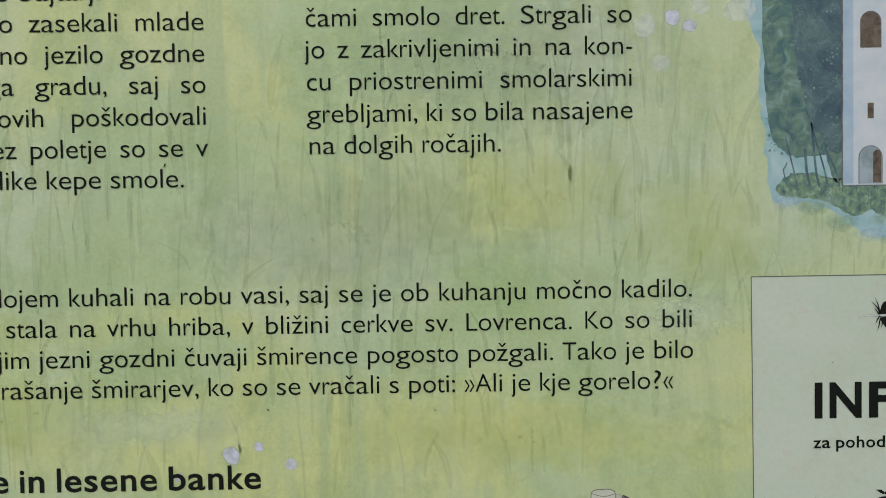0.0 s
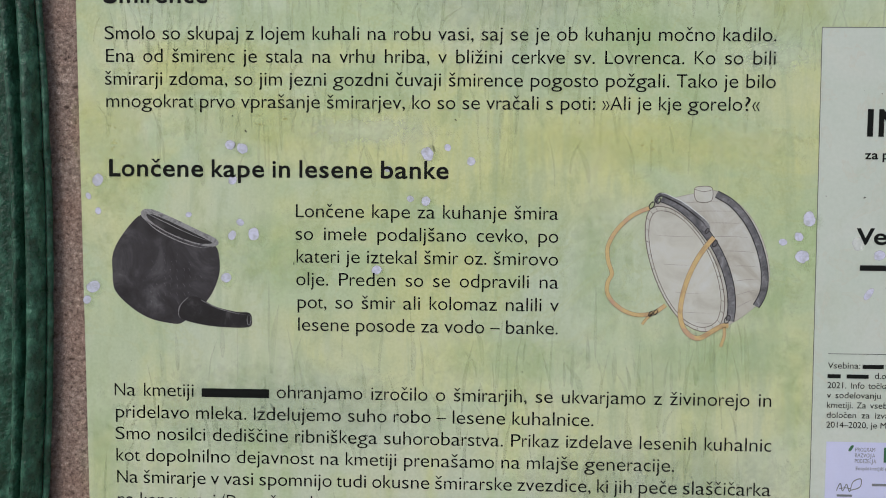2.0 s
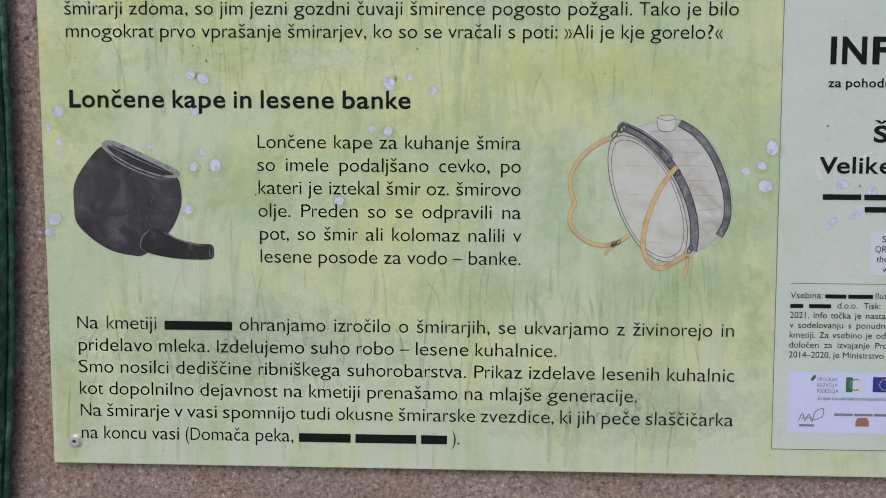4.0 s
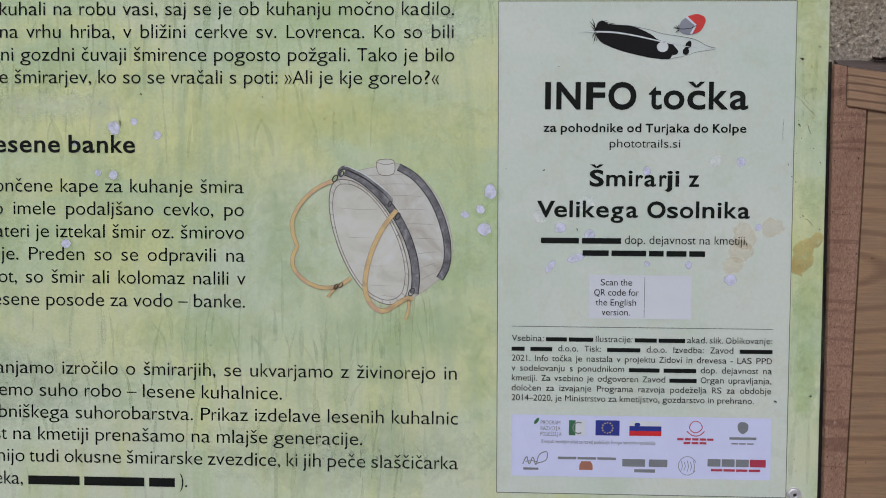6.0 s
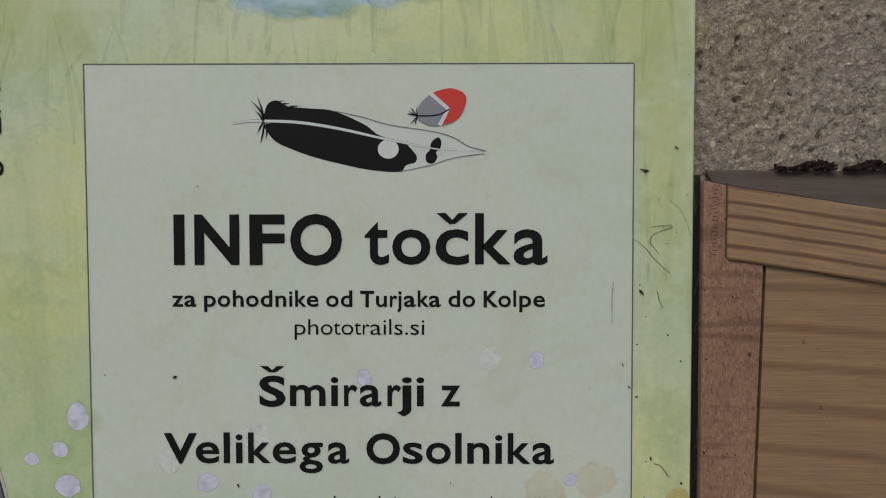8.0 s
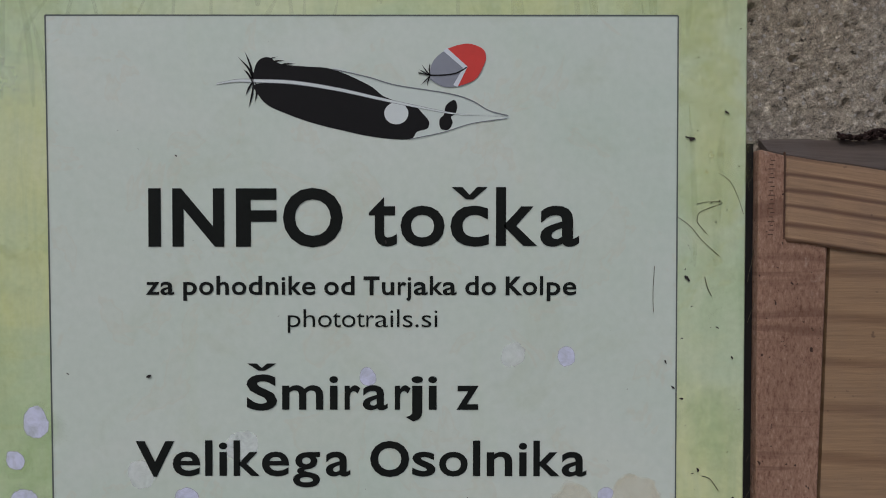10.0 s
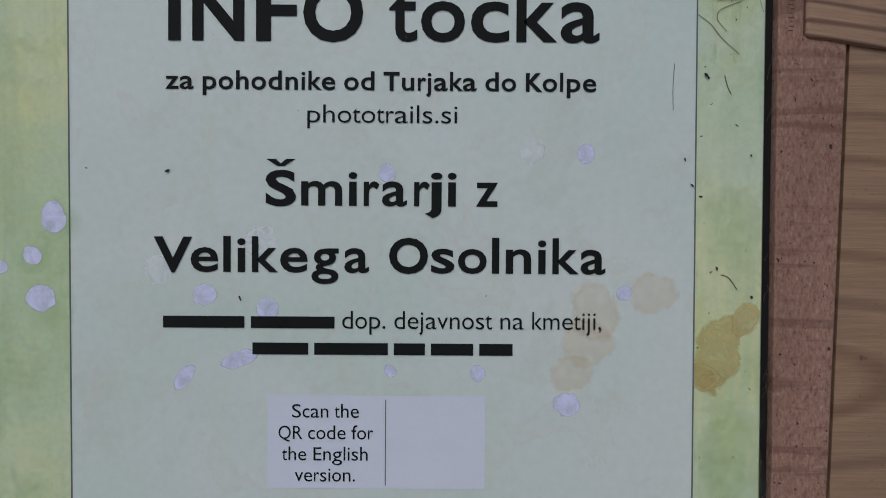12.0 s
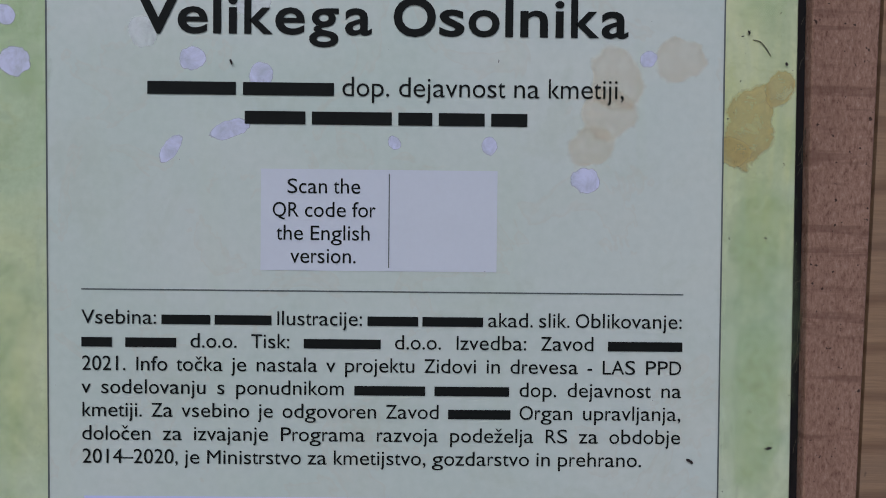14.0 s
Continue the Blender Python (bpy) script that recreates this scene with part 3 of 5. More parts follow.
# ---- the information board ----
LEFT, RIGHT, FOOT, HEAD = -404.0, 436.0, 58.5, 1247.5
board = empty("information_board", "large printed yellow-green information board screwed to a plaster wall", "information board")
panel = block(LEFT / 1000, RIGHT / 1000, FACE, FACE + 0.004, 1 + FOOT / 1000, 1 + HEAD / 1000, 0.0005, 1)
for v in panel.verts:
    if v.co.x < 0:
        v.co.x -= 0.0155 * (v.co.z - 1.059)       # the sheet was trimmed a little out of square
part("panel", panel, MEADOW, board)

BODY, BODY_SX = 15.4, 1.0
for text, u0, u1, v, loose in (
        ("so bajtarji", -265, -196, 636.4, True),
        ("vo zasekali mlade", -263, -136.8, 618.4, False),
        ("je močno jezilo gozdne", -305, -136.8, 600.2, False),
        ("turjaškega gradu, saj so", -316, -136.5, 582.2, False),
        ("grajskih gozdovih poškodovali", -357, -136.4, 563.9, False),
        ("oša drevesa. Čez poletje so se v", -366, -136.4, 545.6, False),
        ("zasekah nabrale velike kepe smole.", -388.6, -150.2, 527.8, True),
        ("čami smolo dret. Strgali so", -79, 111.4, 619.5, False),
        ("jo z zakrivljenimi in na kon-", -79.5, 111.5, 601.2, False),
        ("cu priostrenimi smolarskimi", -79, 111.4, 582.7, False),
        ("grebljami, ki so bila nasajene", -79, 111.4, 564.0, False),
        ("na dolgih ročajih.", -78.6, 34.6, 545.8, True),
        ("Smolo so skupaj z lojem kuhali na robu vasi, saj se je ob kuhanju močno kadilo.", -388.0, 145.6, 459.3, False),
        ("Ena od šmirenc je stala na vrhu hriba, v bližini cerkve sv. Lovrenca. Ko so bili", -387.5, 145.6, 441.3, False),
        ("šmirarji zdoma, so jim jezni gozdni čuvaji šmirence pogosto požgali. Tako je bilo", -388.0, 145.8, 423.2, False),
        ("mnogokrat prvo vprašanje šmirarjev, ko so se vračali s poti: »Ali je kje gorelo?«", -387.3, 133.8, 405.3, True),
        ("Lončene kape za kuhanje šmira", -233.8, -22.0, 318.4, False),
        ("so imele podaljšano cevko, po", -233.6, -21.6, 300.1, False),
        ("kateri je iztekal šmir oz. šmirovo", -233.0, -21.4, 281.8, False),
        ("olje. Preden so se odpravili na", -232.8, -21.0, 263.4, False),
        ("pot, so šmir ali kolomaz nalili v", -232.2, -20.6, 244.9, False),
        ("lesene posode za vodo – banke.", -231.8, -20.4, 226.5, True),
        ("Na kmetiji ~7.2 ohranjamo izročilo o šmirarjih, se ukvarjamo z živinorejo in", -383.0, 150.6, 170.9, False),
        ("pridelavo mleka. Izdelujemo suho robo – lesene kuhalnice.", -382.2, 9.6, 152.6, True),
        ("Smo nosilci dediščine ribniškega suhorobarstva. Prikaz izdelave lesenih kuhalnic", -382.4, 151.3, 134.6, False),
        ("kot dopolnilno dejavnost na kmetiji prenašamo na mlajše generacije.", -382.0, 74.8, 116.6, True),
        ("Na šmirarje v vasi spomnijo tudi okusne šmirarske zvezdice, ki jih peče slaščičarka", -381.6, 151.6, 98.4, False),
        ("na koncu vasi (Domača peka, ~6 ~7 ~3 ).", -381.2, -67.8, 79.7, True)):
    text_line(text, u0, u1, v, BODY, board, -0.005, BODY_SX, loose)
for text, u0, u1, v in (("Šmirence", -388.8, -303.0, 488.4), ("Lončene kape in lesene banke", -386.2, -109.4, 350.3)):
    text_line(text, u0, u1, v, 19.2, board, 0.022, 1.0, True)

# ---- the pale box printed on the board ----
BX0, BX1, BY0, BY1 = 179.7, 410.6, 80.6, 470.4
part("printed_box", shape([(BX0 + 2.7, BY0), (BX1 + 0.5, BY0), (BX1, BY1), (BX0, BY1)], 1.0), BOXPRINT, board, "pale printed information box with thin dark outline")
frame_line = bmesh.new()
for a, b in (((BX0 + 2.7, BY0), (BX1 + 0.5, BY0)), ((BX1 + 0.5, BY0), (BX1, BY1)), ((BX1, BY1), (BX0, BY1)), ((BX0, BY1), (BX0 + 2.7, BY0))):
    stroke(frame_line, [a, b], 0.55, 3)
part("box_outline", frame_line, GREY_LINE, board)
for text, u0, u1, v, size, weight in (
        ("za pohodnike od Turjaka do Kolpe", 215.9, 374.2, 368.5, 9.4, 0.022),
        ("phototrails.si", 267.2, 323.5, 356.5, 9.3, -0.004),
        ("~6.8 ~7 dop. dejavnost na kmetiji,", 215.1, 377.0, 280.8, 9.3, -0.004),
        ("~5 ~6.6 ~2.8 ~3.8 ~3", 248.0, 343.9, 271.1, 9.3, 0.0),
        ("Scan the", 262.3, 287.6, 247.8, 7.2, 0.0),
        ("QR code for", 257.4, 292.6, 239.8, 7.2, 0.0),
        ("the English", 259.0, 291.1, 231.9, 7.2, 0.0),
        ("version.", 263.7, 286.3, 224.1, 7.2, 0.0),
        ("2014–2020, je Ministrstvo za kmetijstvo, gozdarstvo in prehrano.", 193.2, 384.8, 155.1, 6.9, 0.0)):
    text_line(text, u0, u1, v, size, board, weight, 1.0, True)
for text, v in (
        ("Vsebina: ~4.8 ~5.6 Ilustracije: ~5 ~6 akad. slik. Oblikovanje:", 202.8),
        ("~3 ~5 d.o.o. Tisk: ~7.6 d.o.o. Izvedba: Zavod ~7.4", 194.9),
        ("2021. Info točka je nastala v projektu Zidovi in drevesa - LAS PPD", 186.9),
        ("v sodelovanju s ponudnikom ~7 ~7.4 dop. dejavnost na", 179.0),
        ("kmetiji. Za vsebino je odgovoren Zavod ~6.2 Organ upravljanja,", 171.1),
        ("določen za izvajanje Programa razvoja podeželja RS za obdobje", 163.1)):
    text_line(text, 193.0, 398.0, v, 6.9, board, 0.0, 1.0)
for v, size, line in (
        (386.2, 30.8, (("I", 216.9, 221.5), ("N", 225.7, 244.7), ("F", 249.0, 263.9), ("O", 266.2, 288.2), ("t", 297.7, 308.0), ("o", 309.3, 325.5), ("č", 327.6, 341.7), ("k", 344.3, 359.4), ("a", 360.5, 374.8))),
        (325.9, 18.9, (("Š", 252.6, 263.9), ("m", 265.7, 280.8), ("i", 283.1, 286.3), ("r", 288.7, 294.5), ("a", 295.4, 304.6), ("r", 307.2, 313.0), ("j", 311.2, 317.6), ("i", 319.5, 322.8), ("z", 329.9, 338.1))),
        (301.3, 18.9, (("V", 211.6, 225.8), ("e", 225.2, 235.4), ("l", 237.2, 239.9), ("i", 242.3, 245.4), ("k", 247.7, 257.4), ("e", 258.1, 268.2), ("g", 269.6, 279.6), ("a", 281.7, 290.8), ("O", 298.1, 312.5), ("s", 313.6, 322.2), ("o", 323.5, 334.1), ("l", 336.0, 338.7), ("n", 341.1, 350.5), ("i", 352.9, 356.0), ("k", 358.3, 368.0), ("a", 368.7, 377.9)))):
    title_line(line, v, size, board, 0.022)
part("white_label", shape(rect(253.6, 221.5, 334.0, 256.0), 3), LABEL, board, "blank white printed label")
part("divider_line", stroke(bmesh.new(), [(297.2, 222.6), (297.2, 254.6)], 0.35, 5), GREY_LINE, board)
part("divider_line", stroke(bmesh.new(), [(192.9, 214.5), (398.1, 214.5)], 0.45, 4), GREY_LINE, board)

# ---- painted grass behind the print ----
rng = random.Random(21)
taken = {0.25: [], 0.5: [], 0.75: []}
for mat, name, layer, wide in ((GRASS_PALE, "broad_grass", 0.25, 4.6), (GRASS_INK, "fine_grass", 0.5, 2.6), (GRASS_PALE, "short_grass", 0.75, 2.2)):
    blades = bmesh.new()
    for _ in range(420):
        mid, foot, spread = rng.choice(((-250, 480, 150), (-60, 500, 90), (60, 520, 110), (150, 480, 60), (-330, 470, 60), (300, 470, 110), (420, 480, 25), (-100, 150, 260), (120, 130, 120), (-150, 385, 250), (150, 240, 60)))
        u, v = mid + rng.gauss(0, 0.5) * spread, foot + rng.uniform(-45, 60)
        high, lean, w = rng.uniform(16, 70), rng.gauss(0, 7), rng.uniform(0.5, 1.2) * wide
        reach = (min(u, u + lean) - w, max(u, u + lean) + w, v, v + high)
        if not (-398 < reach[0] and reach[1] < 432 and v > 64 and v + high < 640) or (reach[1] > 135 and v < 345):
            continue
        if any(reach[0] < o[1] and o[0] < reach[1] and reach[2] < o[3] and o[2] < reach[3] for o in taken[layer]):
            continue
        taken[layer].append(reach)
        stroke(blades, smooth([(u, v), (u + lean * 0.25, v + high / 2), (u + lean, v + high)], False, 6), w, layer, taper=True)
    tagged(part(name, blades, mat, board), kind="stuff")

# broad painted blades, thin enough to let the wash show through
blades, stood = bmesh.new(), []
rng = random.Random(8)
for foot_u, foot_v, top, count in ((-104, 486, 545, 3), (-128, 488, 530, 2), (-58, 500, 566, 3), (-38, 482, 552, 4), (-12, 492, 545, 3), (34, 505, 545, 2), (113, 480, 545, 4), (-228, 490, 530, 3), (-205, 480, 520, 3),
                                   (-176, 500, 560, 2), (-150, 520, 620, 3), (70, 520, 600, 3), (250, 478, 492, 4), (-300, 385, 425, 4), (-60, 385, 420, 3), (20, 372, 408, 3), (60, 360, 400, 3), (-215, 362, 392, 3),
                                   (0, 190, 225, 5), (40, 188, 215, 5), (80, 186, 214, 5), (-330, 190, 225, 4), (-395, 80, 160, 3), (-300, 64, 100, 4), (-200, 66, 96, 4),
                                   (-90, 64, 100, 4), (20, 62, 110, 5), (90, 62, 100, 5), (300, 62, 76, 4), (424, 90, 150, 3), (424, 380, 440, 2), (424, 480, 620, 3)):
    for k in range(count):
        u, v, high = foot_u + 6.5 * (k - count / 2) + rng.uniform(-1.0, 1.0), foot_v + rng.uniform(-8, 6), (top - foot_v) * rng.uniform(0.6, 1.15)
        lean, wide = rng.uniform(-4, 4), rng.uniform(2.0, 4.2)
        reach = (min(u, u + lean) - wide, max(u, u + lean) + wide, v - 1, v + high + 1)
        if any(reach[0] < o[1] and o[0] < reach[1] and reach[2] < o[3] and o[2] < reach[3] for o in stood) or not (-400 < reach[0] and reach[1] < 432):
            continue
        stood.append(reach)
        stroke(blades, smooth([(u, v), (u + lean * 0.2, v + high * 0.5), (u + lean, v + high)], False, 6), wide, 0.95, taper=True)
tagged(part("painted_grass", blades, BLADE_WASH, board), kind="stuff")
for k, (u, v, a, b, tint) in enumerate((
        (150, 500, 46, 34, STAIN_YELLOW), (415, 500, 26, 60, STAIN_YELLOW), (60, 520, 60, 30, STAIN_YELLOW), (-250, 395, 90, 26, STAIN_YELLOW), (40, 378, 130, 24, STAIN_YELLOW), (-380, 380, 34, 60, STAIN_YELLOW),
        (-300, 440, 70, 26, STAIN_YELLOW), (423, 420, 14, 50, STAIN_YELLOW), (-60, 500, 110, 40, STAIN_GREY), (-330, 540, 60, 70, STAIN_GREY), (30, 600, 110, 50, STAIN_GREY),
        (-250, 290, 60, 34, STAIN_MOSS), (10, 280, 26, 60, STAIN_MOSS), (110, 210, 70, 26, STAIN_MOSS), (-240, 160, 130, 40, STAIN_GREY), (60, 110, 120, 34, STAIN_GREY),
        (424, 200, 14, 60, STAIN_MOSS), (-385, 110, 26, 60, STAIN_MOSS))):
    soft_stain("wash_cloud", u, v, a, b, 0, 0.05 + 0.008 * k, tint, board)

# ---- printed pictures ----
# a black clay pot with a long spout
pot = part("pot_picture", shape(smooth([(-358.9, 319), (-373.2, 304.4), (-382, 288.5), (-382.8, 273.4), (-380.9, 257.8), (-369.1, 245), (-353.5, 235.4),
                                       (-336.8, 231.4), (-324.7, 232.4), (-305.3, 249.9), (-296.7, 266), (-294.6, 279.7), (-297.8, 294), (-310, 297), (-330, 304), (-347, 313)]), 3),
           CHARCOAL, board, "charcoal drawing of a black spouted clay pot")
rim = part("pot_rim", shape(smooth([(-357.9, 322.7), (-350, 323.6), (-334, 317.3), (-313.4, 307.8), (-297.4, 300.2), (-297.1, 294.7), (-309.1, 294.7),
                                    (-329.7, 301), (-348, 310.4), (-358, 317.2)]), 4), CHARCOAL_RIM, pot)
part("pot_mouth", shape(smooth([(-354.3, 319.5), (-345.5, 318.2), (-324.9, 309.1), (-304.4, 299.2), (-301.2, 296.5), (-313.6, 296.9), (-334.3, 304.1), (-350.3, 313.6)]), 5), CHARCOAL_DEEP, pot)
part("pot_spout", shape(smooth([(-327.2, 245.2), (-320.6, 252.6), (-311.3, 252.2), (-298.5, 245.4), (-282.3, 241.4), (-270.7, 240.5), (-268.5, 235), (-270.9, 229),
                                (-289.5, 228.5), (-308, 230.2), (-324.2, 234.2), (-328.3, 238.8)]), 5), CHARCOAL_DEEP, pot)
end = bmesh.new()
stroke(end, ellipse(-270.8, 234.8, 1.5, 4.2), 0.5, 7, True)
part("spout_mouth", end, CHARCOAL_RIM, pot)
for line, w in (([(-357, 316.5), (-346, 307), (-329, 298.5), (-312, 293.4), (-299, 293.2)], 0.9), ([(-320.5, 252.6), (-327, 246), (-328.5, 238), (-324.5, 234)], 0.7),
                ([(-310, 250.5), (-297, 244.2), (-281, 240.0), (-273, 239.2)], 0.6), ([(-357.5, 322), (-340, 313.6), (-318, 303.6), (-298, 296.4)], 0.7)):
    part("pale_pencil_line", stroke(bmesh.new(), smooth(line, False), w, 6, taper=True), CHARCOAL_RIM, pot)
hatch = bmesh.new()
rng = random.Random(11)
for i in range(12):
    for j in range(9):
        u, v = -362 + 5.2 * i + rng.uniform(-1, 1), 244 + 6.4 * j + rng.uniform(-1, 1)
        w = rng.uniform(1.2, 3.0)
        if ((u + 336) / 30) ** 2 + ((v - 268) / 27) ** 2 < rng.uniform(0.2, 1.0):
            stroke(hatch, smooth([(u, v), (u + w * 0.5, v - w * 0.6), (u + w * 0.7, v - w * 1.5)], False, 3), rng.uniform(0.12, 0.3), 3.6, taper=True)
tagged(part("pot_hatching", hatch, IRON, pot), kind="stuff")

# a wooden water keg with leather straps
front = smooth([(53.9, 329.6), (48.4, 324.4), (46.5, 312.7), (48.0, 297.4), (52.5, 280.3), (59.1, 264.1), (67.5, 249.7), (78.4, 237.5), (90.1, 231.3), (99.8, 231.3), (107.6, 237.1), (110.5, 249.7), (109.2, 264.1), (104.7, 280.3), (97.2, 296.5), (88.0, 310.0), (77.1, 321.3), (65.4, 328.5)], True, 6)
outer = smooth([(53.9, 329.6), (59.1, 334.3), (71.4, 337.5), (84.6, 340.4), (99.6, 342.9), (113.9, 336.5), (127.5, 324.4), (137.7, 307.3), (144.0, 287.5), (145.0, 271.3), (141.6, 258.7), (133.8, 250.4), (119.9, 239.8), (109.4, 235.3), (96.8, 244.3), (86.8, 287.5), (71.8, 319.9)], True, 6)
band_front = smooth([(59.0, 336.5), (71.6, 330.7), (86.0, 319.0), (98.8, 303.3), (108.5, 285.7), (114.3, 267.7), (116.1, 251.5), (115.0, 239.3)], False, 6)
band_back = smooth([(101.8, 340.1), (114.0, 332.9), (126.0, 319.5), (134.6, 303.3), (140.0, 285.7), (141.4, 271.3), (139.8, 260.5), (135.2, 251.5)], False, 6)
keg = part("keg_picture", shape(outer, 2), STAVE_SIDE, board, "watercolour drawing of a flat wooden water keg with straps")
part("keg_front", shape(front, 3), STAVE, keg)
pencil, faint = bmesh.new(), bmesh.new()
stroke(pencil, front, 0.7, 4, True)
mid_u, mid_v = sum(u for u, v in front) / len(front), sum(v for u, v in front) / len(front)
inner = [(mid_u + 0.91 * (u - mid_u), mid_v + 0.93 * (v - mid_v)) for u, v in front]
stroke(pencil, inner, 0.55, 4, True)
for k in range(0, len(front), 4):
    stroke(pencil, [front[k], inner[k]], 0.32, 4)
part("keg_pencil_work", pencil, PENCIL, keg)
# the staves of the side, between the two bands, and faint boards across the end
for k in range(5, len(band_front) - 3, 4):
    (pu, pv), (qu, qv) = band_front[k], band_back[min(len(band_back) - 1, k)]
    stroke(faint, smooth([(pu + 3, pv + 0.5), ((pu + qu) / 2, (pv + qv) / 2 + 0.6), (qu - 3, qv - 0.4)], False), 0.4, 4, taper=True)
for k, (pu, pv, wide) in enumerate(((56, 307, 34), (62, 284, 24), (70, 262, 26), (78, 246, 24), (88, 238, 16))):
    stroke(faint, smooth([(pu, pv), (pu + wide / 2, pv - 0.8 + 0.4 * (k % 2)), (pu + wide, pv - 0.6)], False), 0.3, 4, taper=True)
part("keg_outline", stroke(bmesh.new(), outer, 0.35, 2.5, True), STAVE_LINE, keg)
tagged(part("stave_shading", faint, STAVE_LINE, keg), kind="stuff")
for line, w in ((band_back, 5.4), (band_front, 6.0)):
    part("iron_band", stroke(bmesh.new(), line, w, 5), IRON, keg)
    thin = bmesh.new()
    for side in (-0.5, 0.5):
        edge = []
        for k, (u, v) in enumerate(line):
            (au, av), (bu, bv) = line[max(k - 1, 0)], line[min(k + 1, len(line) - 1)]
            d = Vector((bu - au, bv - av)).normalized()
            edge.append((u - d.y * w * side, v + d.x * w * side))
        stroke(thin, edge, 0.7, 6)
    part("band_outline", thin, CHARCOAL_DEEP, keg)
bung_loop = smooth([(84.6, 344.4), (91.5, 346.2), (98.1, 344.7), (98.3, 335.7), (91.8, 333.2), (85.6, 335.4)], True, 4)
part("bung", shape(bung_loop, 6), STAVE, keg, "pale wooden bung")
bung = bmesh.new()
stroke(bung, bung_loop, 0.5, 7, True)
stroke(bung, smooth([(84.7, 343.7), (91.6, 341.9), (98.1, 343.3)], False), 0.4, 7)
part("bung_outline", bung, PENCIL, keg)
grip = smooth([(54.7, 332.5), (55.1, 337.0), (58.9, 339.2), (65.2, 337.0), (75.1, 332.1), (85.9, 324.2), (93.5, 317.7), (95.7, 313.4), (93.0, 309.8)], False)
part("carrying_handle", stroke(bmesh.new(), grip, 3.4, 7), IRON, keg)
part("handle_shade", stroke(bmesh.new(), [(u - 0.7, v - 1.1) for u, v in grip[4:-3]], 1.2, 8, taper=True), CHARCOAL_DEEP, keg)
part("handle_shine", stroke(bmesh.new(), [(u + 1.0, v + 1.1) for u, v in grip[14:-2]], 0.8, 8.5, taper=True), FEATHER_WHITE, keg)
for line, w in (([(49.5, 328.5), (43.3, 326.2), (33.8, 320.8), (23.4, 310.0), (17.2, 297.4), (17.9, 285.7), (20.9, 276.3), (17.9, 269.5), (17.4, 261.4), (22.2, 253.3), (31.3, 246.5), (42.0, 243.4), (54.3, 245.0), (63.9, 251.5)], 3.1),
                ([(100.5, 305.9), (93.7, 297.4), (86.9, 286.6), (81.0, 273.1), (77.0, 258.7), (75.6, 244.3), (78.5, 233.5), (84.9, 226.7), (92.0, 225.6), (100.7, 230.8), (108.6, 235.3), (113.9, 235.7)], 3.7),
                ([(110.5, 234.9), (110.7, 227.2), (108.1, 218.7)], 2.2), ([(53.5, 244.3), (48.8, 240.0), (45.7, 235.7)], 2.0)):
    strap = part("strap", stroke(bmesh.new(), smooth(line, False), w, 9), STRAP, keg, "tan leather strap")
    edge = bmesh.new()
    path = smooth(line, False)
    for side in (-1, 1):
        out = []
        for i, (u, v) in enumerate(path):
            (au, av), (bu, bv) = path[max(i - 1, 0)], path[min(i + 1, len(path) - 1)]
            d = Vector((bu - au, bv - av)).normalized()
            out.append((u - d.y * w / 2 * side, v + d.x * w / 2 * side))
        stroke(edge, out, 0.28, 9.5)
    part("strap_outline", edge, STRAP_LINE, strap)
for u, v, r in ((51.2, 330.7, 3.0), (56.4, 334.3, 2.4), (52.2, 244.3, 2.2), (56.1, 245.7, 2.2), (112.8, 240.7, 3.4), (101.5, 301.0, 2.8), (95.1, 310.9, 2.2)):
    part("strap_knot", stroke(bmesh.new(), ellipse(u, v, r, r * 0.55, 60, n=14), 0.8, 10, True), CHARCOAL_DEEP, keg)

# a white chapel among trees
scenery = part("chapel_picture", shape(ragged(smooth([(186, 650), (184, 600), (186, 566), (189, 545), (192, 517), (206, 513), (223, 511), (245, 496), (262, 491.5), (279, 491),
                                                       (297, 495), (320, 497), (334, 499), (345, 513), (359, 518.5), (387, 525.5), (391, 540), (394, 565), (396, 650), (290, 720)], True, 14), 2.6, 2), 1.0),
               BLUE_WASH, board, "watercolour picture of a white chapel among trees")
part("lawn", shape(ragged(smooth([(194, 521), (205, 516.5), (224, 514), (240, 505), (252, 508), (268, 500), (282, 497), (300, 499), (318, 502), (328, 510), (346, 518),
                                  (364, 522), (389, 526.5), (372, 532), (340, 529), (300, 527), (262, 526.5), (230, 527.5), (205, 531)], True, 10), 1.6, 4, 4), 1.8), GRASS_WASH, scenery)
for k, (u, v, a, b) in enumerate(((200, 514, 9, 5), (216, 511, 10, 5), (234, 502, 11, 6), (250, 495, 11, 5), (268, 492, 12, 4.5), (286, 493, 12, 5), (305, 497, 12, 5), (325, 500, 11, 5), (342, 510, 10, 6), (362, 519, 12, 4.5),
                                  (382, 524, 9, 4), (256, 503, 9, 4), (296, 503, 12, 4), (226, 515, 9, 4))):
    soft_stain("wash_edge", u, v, a, b, 0, 2.1 + 0.02 * k, STAIN_TEAL if k % 3 else STAIN_SKY, scenery)
tufts = bmesh.new()
for i in range(88):
    for j in range(6):
        u = 199 + 2.05 * i + rng.uniform(-0.4, 0.4)
        v = 523.5 - j * 4.2 + rng.uniform(-0.5, 0.5)
        if 526 - v < 23 * math.sin(math.pi * (u - 190) / 200) and rng.random() < 0.8:
            stroke(tufts, smooth([(u, v), (u + rng.uniform(-0.2, 0.2), v + 1.5), (u + rng.uniform(-0.4, 0.4), v + rng.uniform(2, 3.4))], False, 2), rng.uniform(0.25, 0.6), 2.6, taper=True)
